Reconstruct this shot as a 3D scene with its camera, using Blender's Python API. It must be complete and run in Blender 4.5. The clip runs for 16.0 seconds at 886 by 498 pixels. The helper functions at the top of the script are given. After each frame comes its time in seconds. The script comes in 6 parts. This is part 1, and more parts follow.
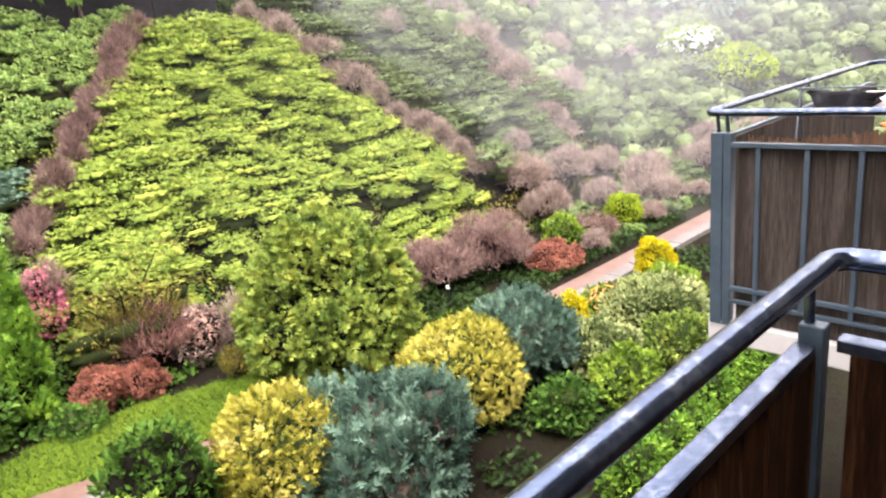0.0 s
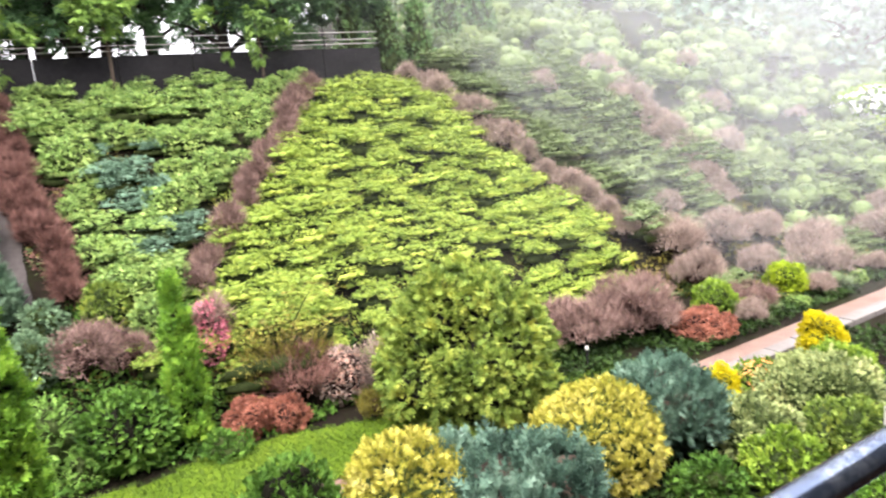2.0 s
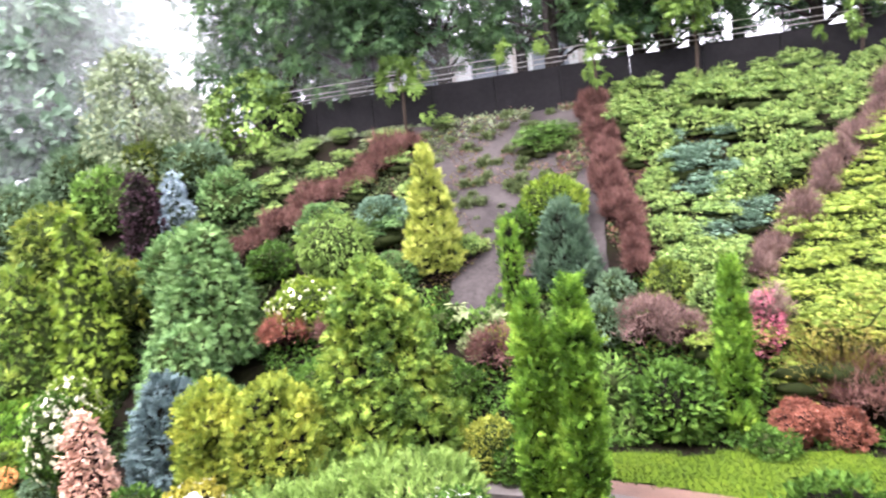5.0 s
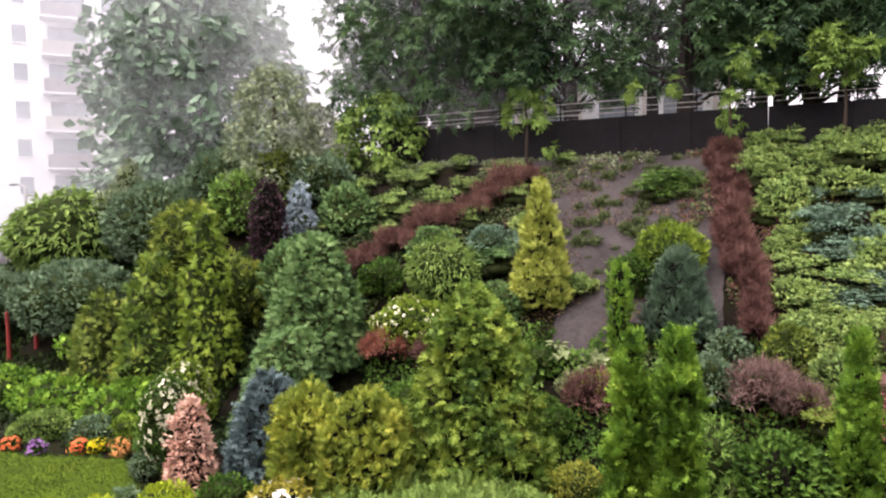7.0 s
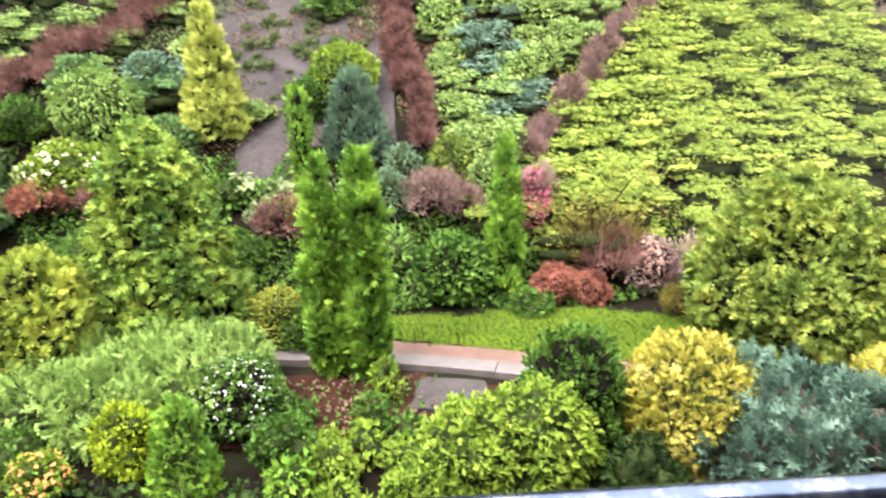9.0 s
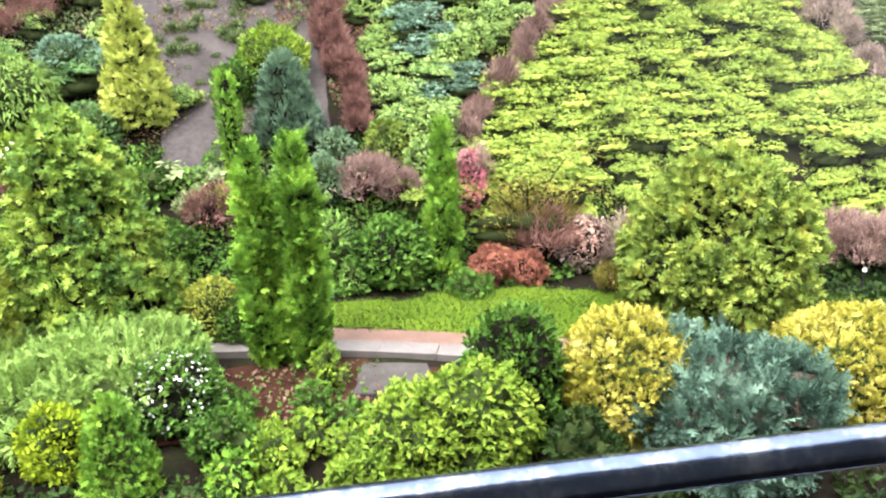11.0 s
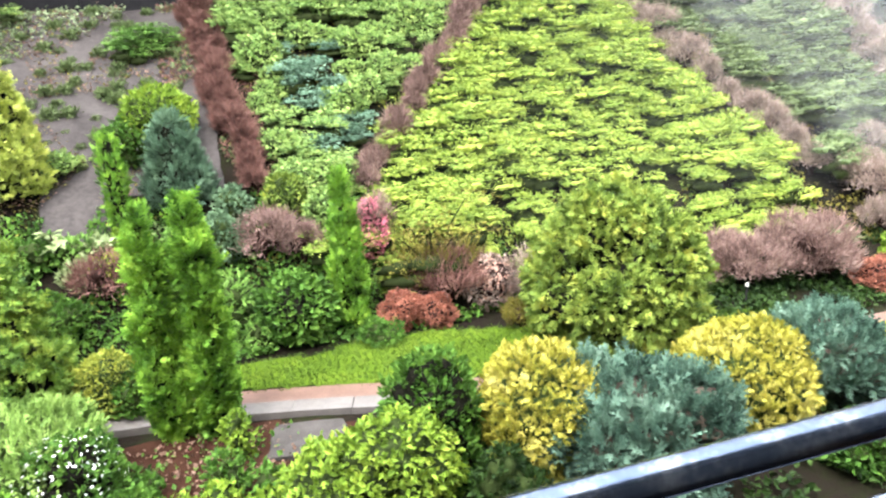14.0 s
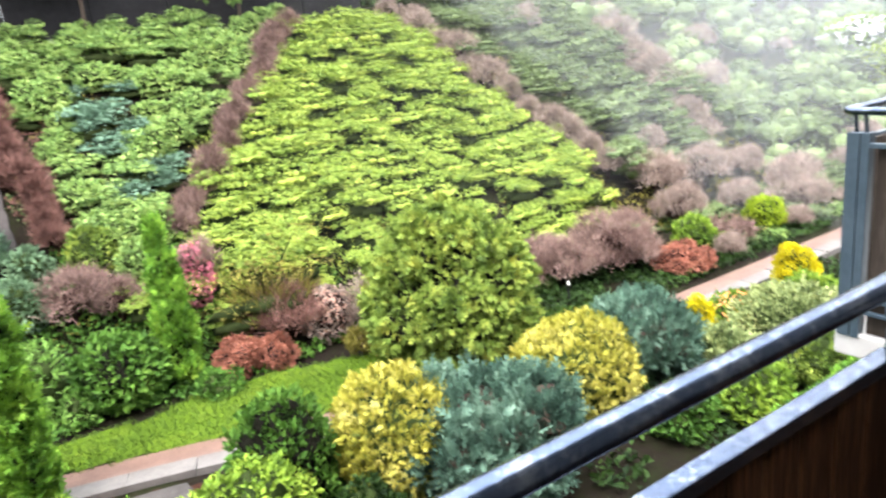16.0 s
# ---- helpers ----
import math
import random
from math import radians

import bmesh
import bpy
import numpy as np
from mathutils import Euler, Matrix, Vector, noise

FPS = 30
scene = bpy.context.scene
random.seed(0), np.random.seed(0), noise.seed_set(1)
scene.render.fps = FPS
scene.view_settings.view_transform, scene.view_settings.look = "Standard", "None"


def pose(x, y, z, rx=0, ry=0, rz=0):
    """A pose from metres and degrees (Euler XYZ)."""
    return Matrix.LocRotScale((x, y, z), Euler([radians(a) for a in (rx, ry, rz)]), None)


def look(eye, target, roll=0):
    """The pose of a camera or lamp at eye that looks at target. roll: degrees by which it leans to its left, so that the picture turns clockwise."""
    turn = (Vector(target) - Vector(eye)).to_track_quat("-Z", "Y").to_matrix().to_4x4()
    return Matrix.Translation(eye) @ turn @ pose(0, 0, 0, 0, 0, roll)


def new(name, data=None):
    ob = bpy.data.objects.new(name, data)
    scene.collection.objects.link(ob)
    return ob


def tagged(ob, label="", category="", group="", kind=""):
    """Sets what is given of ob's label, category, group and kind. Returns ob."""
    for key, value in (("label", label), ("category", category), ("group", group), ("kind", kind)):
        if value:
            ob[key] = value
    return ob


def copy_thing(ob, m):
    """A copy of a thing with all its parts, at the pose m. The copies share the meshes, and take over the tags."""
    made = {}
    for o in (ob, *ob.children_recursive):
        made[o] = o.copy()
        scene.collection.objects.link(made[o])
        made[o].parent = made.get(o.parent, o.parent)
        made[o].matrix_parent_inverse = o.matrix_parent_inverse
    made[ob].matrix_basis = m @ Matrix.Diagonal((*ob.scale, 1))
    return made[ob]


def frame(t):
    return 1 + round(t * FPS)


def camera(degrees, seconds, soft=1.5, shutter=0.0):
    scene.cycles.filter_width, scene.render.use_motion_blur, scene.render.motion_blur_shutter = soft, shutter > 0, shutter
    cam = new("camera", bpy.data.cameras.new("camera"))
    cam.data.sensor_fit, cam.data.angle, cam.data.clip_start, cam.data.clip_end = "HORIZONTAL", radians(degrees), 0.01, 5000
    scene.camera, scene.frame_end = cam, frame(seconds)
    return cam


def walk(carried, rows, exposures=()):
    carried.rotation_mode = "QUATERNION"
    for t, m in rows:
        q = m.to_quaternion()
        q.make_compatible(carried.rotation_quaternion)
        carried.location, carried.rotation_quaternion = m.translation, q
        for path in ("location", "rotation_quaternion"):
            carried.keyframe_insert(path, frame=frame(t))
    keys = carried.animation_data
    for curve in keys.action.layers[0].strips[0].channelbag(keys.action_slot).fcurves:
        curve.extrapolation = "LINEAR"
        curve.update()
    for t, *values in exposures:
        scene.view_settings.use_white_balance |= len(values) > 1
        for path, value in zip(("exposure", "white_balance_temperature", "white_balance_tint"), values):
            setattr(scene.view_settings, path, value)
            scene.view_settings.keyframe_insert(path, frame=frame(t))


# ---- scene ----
cam = camera(66.6, 16.0, soft=2.15, shutter=0.45)
EYE = 5.0
ROWS = [
    (0, 0.000, 73.30, 6.16, -43.93),
    (0.5, 0.000, 75.12, 6.53, -42.10),
    (1, 0.000, 77.90, 4.72, -40.41),
    (1.5, -0.003, 78.48, 5.45, -36.02),
    (2, -0.010, 79.24, 5.66, -31.43),
    (2.5, -0.021, 80.08, 5.00, -25.50),
    (3, -0.036, 80.71, 5.51, -18.21),
    (3.5, -0.052, 81.46, 5.46, -10.48),
    (4, -0.070, 82.17, 7.04, 0.03),
    (4.5, -0.087, 82.74, 7.32, 7.97),
    (5, -0.105, 83.18, 6.75, 14.57),
    (5.2, -0.111, 83.63, 5.59, 16.39),
    (6.25, -0.139, 87.05, 1.71, 23.76),
    (7.3, -0.150, 85.39, 0.95, 24.05),
    (7.5, -0.150, 83.91, 0.96, 23.15),
    (8, -0.150, 78.46, 1.85, 16.48),
    (8.5, -0.150, 73.61, 1.96, 4.93),
    (9, -0.150, 71.07, 1.84, -2.58),
    (9.2, -0.150, 70.49, 1.94, -3.91),
    (10.25, -0.150, 69.30, 1.76, -7.29),
    (11.5, -0.150, 69.95, 1.82, -8.59),
    (12, -0.150, 70.48, 1.94, -9.36),
    (12.5, -0.150, 70.86, 2.29, -10.83),
    (13, -0.150, 71.56, 3.21, -12.56),
    (13.5, -0.150, 72.39, 3.41, -14.52),
    (14, -0.150, 73.03, 3.61, -17.18),
    (14.5, -0.150, 73.57, 3.97, -19.54),
    (15, -0.150, 74.41, 4.93, -22.91),
    (15.5, -0.150, 75.38, 5.45, -26.86),
    (16, -0.150, 74.00, 6.34, -32.73),
]
walk(cam, [(t, pose(0, y, EYE, rx, ry, rz)) for t, y, rx, ry, rz in ROWS],
     exposures=[(0, 2.15, 6800, 20), (2.0, 2.27, 6600, 16), (3.5, 2.54, 6450, 18), (4.0, 2.70, 6350, 22), (4.5, 2.65, 6250, 28), (5.2, 2.25, 6300, 24), (6.4, 1.35, 6800, 27), (7.9, 1.18, 6800, 25), (8.05, 0.85, 7500, 22), (8.45, 0.62, 8200, 0), (8.6, 1.02, 7600, 8), (8.8, 1.85, 6600, 16), (9.0, 2.40, 6600, 17), (11.3, 2.49, 6400, 11), (13.5, 2.52, 6300, 9), (16, 2.38, 6300, 10)])
# ---- light ----
world = bpy.data.worlds.new("overcast")
scene.world = world
world.use_nodes = True
wn, wl = world.node_tree.nodes, world.node_tree.links
sky = wn.new("ShaderNodeTexSky")
sky.sky_type = 'NISHITA'
sky.sun_disc = False
sky.sun_elevation, sky.sun_rotation = radians(58), radians(200)
sky.dust_density = 6.0
cloud = wn.new("ShaderNodeMix")
cloud.data_type = 'RGBA'
cloud.inputs[0].default_value = 0.82
cloud.inputs[7].default_value = (8.6, 8.8, 9.0, 1)
wl.new(sky.outputs[0], cloud.inputs[6])
# an overcast sky: brightest overhead, falling to about half at the horizon
sky_way, sky_parts, sky_rise, sky_dim = wn.new("ShaderNodeTexCoord"), wn.new("ShaderNodeSeparateXYZ"), wn.new("ShaderNodeMapRange"), wn.new("ShaderNodeVectorMath")
sky_rise.inputs["To Min"].default_value, sky_rise.inputs["To Max"].default_value = 0.38, 1.85
sky_dim.operation = 'SCALE'
wl.new(sky_way.outputs["Generated"], sky_parts.inputs[0])
wl.new(sky_parts.outputs[2], sky_rise.inputs["Value"])
wl.new(cloud.outputs[2], sky_dim.inputs[0])
wl.new(sky_rise.outputs[0], sky_dim.inputs["Scale"])
wl.new(sky_dim.outputs[0], wn["Background"].inputs[0])
wn["Background"].inputs[1].default_value = 0.15
sun = new("sun", bpy.data.lights.new("sun", 'SUN'))
sun.data.energy, sun.data.angle, sun.data.color = 1.5, radians(25), (1.0, 0.97, 0.92)
sun.matrix_world = look((-16, -4, 46), (0, 8, 0))


# ---- materials ----
def shader(name, rough=0.5, metal=0.0, spec=0.5):
    m = bpy.data.materials.new(name)
    m.use_nodes = True
    b = m.node_tree.nodes["Principled BSDF"]
    b.inputs["Roughness"].default_value = rough
    b.inputs["Metallic"].default_value = metal
    b.inputs["Specular IOR Level"].default_value = spec
    return m, m.node_tree.nodes, m.node_tree.links, b


def ramp_of(n, stops):
    r = n.new("ShaderNodeValToRGB")
    els = r.color_ramp.elements
    while len(els) < len(stops):
        els.new(0.5)
    for e, (p, c) in zip(els, stops):
        e.position, e.color = p, (*c, 1)
    return r


def noise_of(n, l, scale, detail=4.0, rough=0.55, coords="Object", stretch=(1, 1, 1)):
    tc, mp, t = n.new("ShaderNodeTexCoord"), n.new("ShaderNodeMapping"), n.new("ShaderNodeTexNoise")
    mp.inputs["Scale"].default_value = stretch
    t.inputs["Scale"].default_value, t.inputs["Detail"].default_value, t.inputs["Roughness"].default_value = scale, detail, rough
    l.new(tc.outputs[coords], mp.inputs[0])
    l.new(mp.outputs[0], t.inputs["Vector"])
    return t


def bumped(n, l, b, height, strength, distance):
    k = n.new("ShaderNodeBump")
    k.inputs["Strength"].default_value, k.inputs["Distance"].default_value = strength, distance
    l.new(height, k.inputs["Height"])
    l.new(k.outputs[0], b.inputs["Normal"])


def leaf_mat(name, *colours, rough=0.45, through_light=0.12, patch=0.9, grain_scale=30.0, gain=0.6):
    """Foliage: each leaf takes its own shade from the list, shifted by a slow patchiness over the plant."""
    m, n, l, b = shader(name, rough, 0, 0.09)
    colours = [(r * 0.91, g, bl * 1.12 + 0.008) if g > r else (r, g, bl) for r, g, bl in colours]
    colours[0] = tuple(c * 0.6 for c in colours[0])
    colours = [tuple(c * gain for c in q) for q in colours]
    geo = n.new("ShaderNodeNewGeometry")
    slow = noise_of(n, l, patch * 2.2, 2.0)
    mix = n.new("ShaderNodeMath")
    mix.operation = 'MULTIPLY_ADD'
    mix.inputs[1].default_value = 0.44
    add = n.new("ShaderNodeMath")
    add.operation = 'MULTIPLY_ADD'
    add.inputs[1].default_value, add.inputs[2].default_value = 1.5, -0.52
    l.new(slow.outputs[0], add.inputs[0])
    grain = noise_of(n, l, grain_scale, 3.0, 0.7)
    fine = n.new("ShaderNodeMath")
    fine.operation = 'MULTIPLY_ADD'
    fine.inputs[1].default_value, fine.inputs[2].default_value = 1.7, -0.85
    l.new(grain.outputs[0], fine.inputs[0])
    both = n.new("ShaderNodeMath")
    l.new(fine.outputs[0], both.inputs[0])
    l.new(geo.outputs["Random Per Island"], both.inputs[1])
    bumped(n, l, b, grain.outputs[0], 0.7, 0.03)
    l.new(both.outputs[0], mix.inputs[0])
    l.new(add.outputs[0], mix.inputs[2])
    k = len(colours) - 1
    r = ramp_of(n, [(i / max(k, 1), c) for i, c in enumerate(colours)])
    l.new(mix.outputs[0], r.inputs[0])
    l.new(r.outputs[0], b.inputs["Base Color"])
    tr, ms = n.new("ShaderNodeBsdfTranslucent"), n.new("ShaderNodeMixShader")
    ms.inputs[0].default_value = through_light
    l.new(r.outputs[0], tr.inputs[0])
    l.new(b.outputs[0], ms.inputs[1])
    l.new(tr.outputs[0], ms.inputs[2])
    l.new(ms.outputs[0], n["Material Output"].inputs[0])
    return m


def rough_mat(name, stops, scale, rough=0.8, bump=0.4, depth=0.02, fine=None, stretch=(1, 1, 1), metal=0.0, spec=0.4):
    """A surface whose colour follows two scales of noise, with relief."""
    m, n, l, b = shader(name, rough, metal, spec)
    a = noise_of(n, l, scale, 5.0, 0.6, stretch=stretch)
    c = noise_of(n, l, fine or scale * 9, 6.0, 0.65, stretch=stretch)
    mx = n.new("ShaderNodeMath")
    mx.operation = 'MULTIPLY_ADD'
    mx.inputs[1].default_value = 0.45
    sc = n.new("ShaderNodeMath")
    sc.operation = 'MULTIPLY'
    sc.inputs[1].default_value = 0.62
    l.new(c.outputs[0], mx.inputs[0])
    l.new(a.outputs[0], sc.inputs[0])
    l.new(sc.outputs[0], mx.inputs[2])
    r = ramp_of(n, stops)
    l.new(mx.outputs[0], r.inputs[0])
    l.new(r.outputs[0], b.inputs["Base Color"])
    bumped(n, l, b, mx.outputs[0], bump, depth)
    return m


M = {
    # soil tone lowered to hold the shadow between the plants
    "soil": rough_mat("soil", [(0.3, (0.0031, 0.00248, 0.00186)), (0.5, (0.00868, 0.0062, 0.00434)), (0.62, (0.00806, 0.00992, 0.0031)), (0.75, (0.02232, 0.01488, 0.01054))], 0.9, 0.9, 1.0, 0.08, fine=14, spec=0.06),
    "bare_soil": rough_mat("bare_soil", [(0.3, (0.01581, 0.0138, 0.01328)), (0.5, (0.03478, 0.03016, 0.02941)), (0.72, (0.0606, 0.05316, 0.05075))], 1.1, 0.9, 0.7, 0.04, spec=0.06),
    "red_soil": rough_mat("red_soil", [(0.3, (0.01211, 0.004843, 0.002691)), (0.7, (0.03498, 0.0148, 0.008878))], 2.0, 0.85, 0.8, 0.04, spec=0.06),
    "lawn": rough_mat("lawn", [(0.3, (0.02092, 0.03952, 0.00279)), (0.55, (0.0465, 0.07905, 0.00465)), (0.75, (0.07905, 0.1023, 0.0093))], 1.2, 0.8, 0.6, 0.03, spec=0.06),
    "grass": leaf_mat("grass", (0.085, 0.15, 0.014), (0.155, 0.245, 0.026), (0.25, 0.325, 0.05), patch=0.4, gain=0.44),
    "paving": rough_mat("paving", [(0.3, (0.0527, 0.0279, 0.02046)), (0.7, (0.124, 0.0713, 0.0527))], 2.5, 0.55, 0.5, 0.01),
    "kerb": rough_mat("kerb", [(0.3, (0.04752, 0.04158, 0.0392)), (0.7, (0.1069, 0.09504, 0.0891))], 2.0, 0.6, 0.4, 0.01),
    "bark": rough_mat("bark", [(0.3, (0.0217, 0.01612, 0.0124)), (0.7, (0.0744, 0.0558, 0.0434))], 3.0, 0.9, 0.9, 0.03, stretch=(4, 4, 1), spec=0.06),
    # plant cores: the shade inside the foliage is put into these near-black tones
    "twig_shade": rough_mat("twig_shade", [(0.3, (0.00248, 0.0031, 0.00186)), (0.7, (0.00868, 0.00806, 0.00496))], 6.0, 0.9, 0.8, 0.03, spec=0.06),
    "red_twig_shade": rough_mat("red_twig_shade", [(0.3, (0.00868, 0.00434, 0.00372)), (0.7, (0.031, 0.01488, 0.0124))], 6.0, 0.9, 0.8, 0.03, spec=0.06),
    "dark_bark": rough_mat("dark_bark", [(0.3, (0.010, 0.008, 0.007)), (0.7, (0.035, 0.028, 0.024))], 3.0, 0.9, 0.9, 0.03, stretch=(4, 4, 1), spec=0.06),
    # dark green core colour that stands for shade behind the leaves
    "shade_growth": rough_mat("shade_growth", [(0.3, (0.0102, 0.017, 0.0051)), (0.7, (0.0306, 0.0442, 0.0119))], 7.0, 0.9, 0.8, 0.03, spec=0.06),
    # shadow beneath the juniper shelves, put into a dark green
    "juniper_shade": rough_mat("juniper_shade", [(0.3, (0.0077, 0.011, 0.0033)), (0.7, (0.022, 0.03025, 0.0088))], 7.0, 0.9, 0.8, 0.03, spec=0.06),
    "stone": rough_mat("stone", [(0.3, (0.021, 0.0186, 0.0174)), (0.7, (0.057, 0.051, 0.048))], 4.0, 0.85, 0.8, 0.02, spec=0.1),
    "steel": rough_mat("steel", [(0.3, (0.038, 0.052, 0.088)), (0.52, (0.07, 0.09, 0.135)), (0.66, (0.19, 0.21, 0.25))], 20.0, 0.2, 0.4, 0.003, fine=75, metal=0.9, spec=0.6),
    "post_paint": rough_mat("post_paint", [(0.3, (0.018, 0.0312, 0.0432)), (0.7, (0.045, 0.063, 0.081))], 3.0, 0.4, 0.2, 0.002),
    "board": rough_mat("board", [(0.3, (0.009275, 0.006746, 0.005059)), (0.52, (0.03162, 0.02403, 0.01939)), (0.7, (0.07167, 0.05902, 0.05059))], 1.6, 0.7, 0.6, 0.006, stretch=(7, 7, 0.6), spec=0.06),
    "wet_board": rough_mat("wet_board", [(0.32, (0.00539, 0.002695, 0.00154)), (0.5, (0.02695, 0.01155, 0.00539)), (0.64, (0.0847, 0.0385, 0.01733))], 1.6, 0.55, 0.6, 0.006, stretch=(7, 7, 0.6), spec=0.06),
    "reed": rough_mat("reed", [(0.3, (0.07, 0.035, 0.02)), (0.7, (0.19, 0.11, 0.07))], 4.0, 0.8, 0.8, 0.01, stretch=(6, 6, 0.5), spec=0.06),
    "house_wall": rough_mat("house_wall", [(0.3, (0.07, 0.065, 0.06)), (0.7, (0.12, 0.11, 0.10))], 1.2, 0.85, 0.3, 0.005),
    "plaster": rough_mat("plaster", [(0.3, (0.3348, 0.3132, 0.2916)), (0.7, (0.4212, 0.405, 0.3834))], 1.2, 0.85, 0.3, 0.005),
    "concrete": rough_mat("concrete", [(0.3, (0.24, 0.23, 0.21)), (0.7, (0.42, 0.40, 0.38))], 1.2, 0.8, 0.4, 0.01),
    # near black: the trees' shade on the retaining wall is put into it
    "dark_wall": rough_mat("dark_wall", [(0.3, (0.0072, 0.0068, 0.0076)), (0.7, (0.02, 0.0188, 0.02))], 0.9, 0.8, 0.6, 0.03, spec=0.06),
    "white_paint": rough_mat("white_paint", [(0.3, (0.66, 0.67, 0.68)), (0.7, (0.82, 0.83, 0.84))], 2.0, 0.3, 0.2, 0.002),
    "pale_wall": rough_mat("pale_wall", [(0.3, (0.396, 0.432, 0.444)), (0.7, (0.48, 0.504, 0.51))], 0.5, 0.6, 0.2, 0.005),
    "tower_wall": rough_mat("tower_wall", [(0.3, (0.80, 0.79, 0.78)), (0.7, (0.87, 0.86, 0.86))], 0.2, 0.8, 0.2, 0.01),
    "balcony_band": rough_mat("balcony_band", [(0.3, (0.16, 0.14, 0.15)), (0.7, (0.24, 0.21, 0.22))], 0.5, 0.8, 0.2, 0.01),
    "black_cloth": rough_mat("black_cloth", [(0.3, (0.012, 0.012, 0.014)), (0.7, (0.03, 0.03, 0.034))], 6.0, 0.8, 0.5, 0.01, spec=0.06),
    "white_cloth": rough_mat("white_cloth", [(0.3, (0.7, 0.68, 0.68)), (0.7, (0.82, 0.8, 0.8))], 4.0, 0.8, 0.5, 0.01),
    "orange_cloth": rough_mat("orange_cloth", [(0.3, (0.45, 0.10, 0.02)), (0.7, (0.62, 0.2, 0.05))], 6.0, 0.8, 0.5, 0.01),
    "red_plastic": rough_mat("red_plastic", [(0.3, (0.14, 0.02, 0.016)), (0.7, (0.24, 0.03, 0.025))], 4.0, 0.4, 0.2, 0.003),
    "window_glass": rough_mat("window_glass", [(0.3, (0.10, 0.12, 0.14)), (0.7, (0.2, 0.23, 0.26))], 0.4, 0.1, 0.0, 0.001, spec=0.8),
}

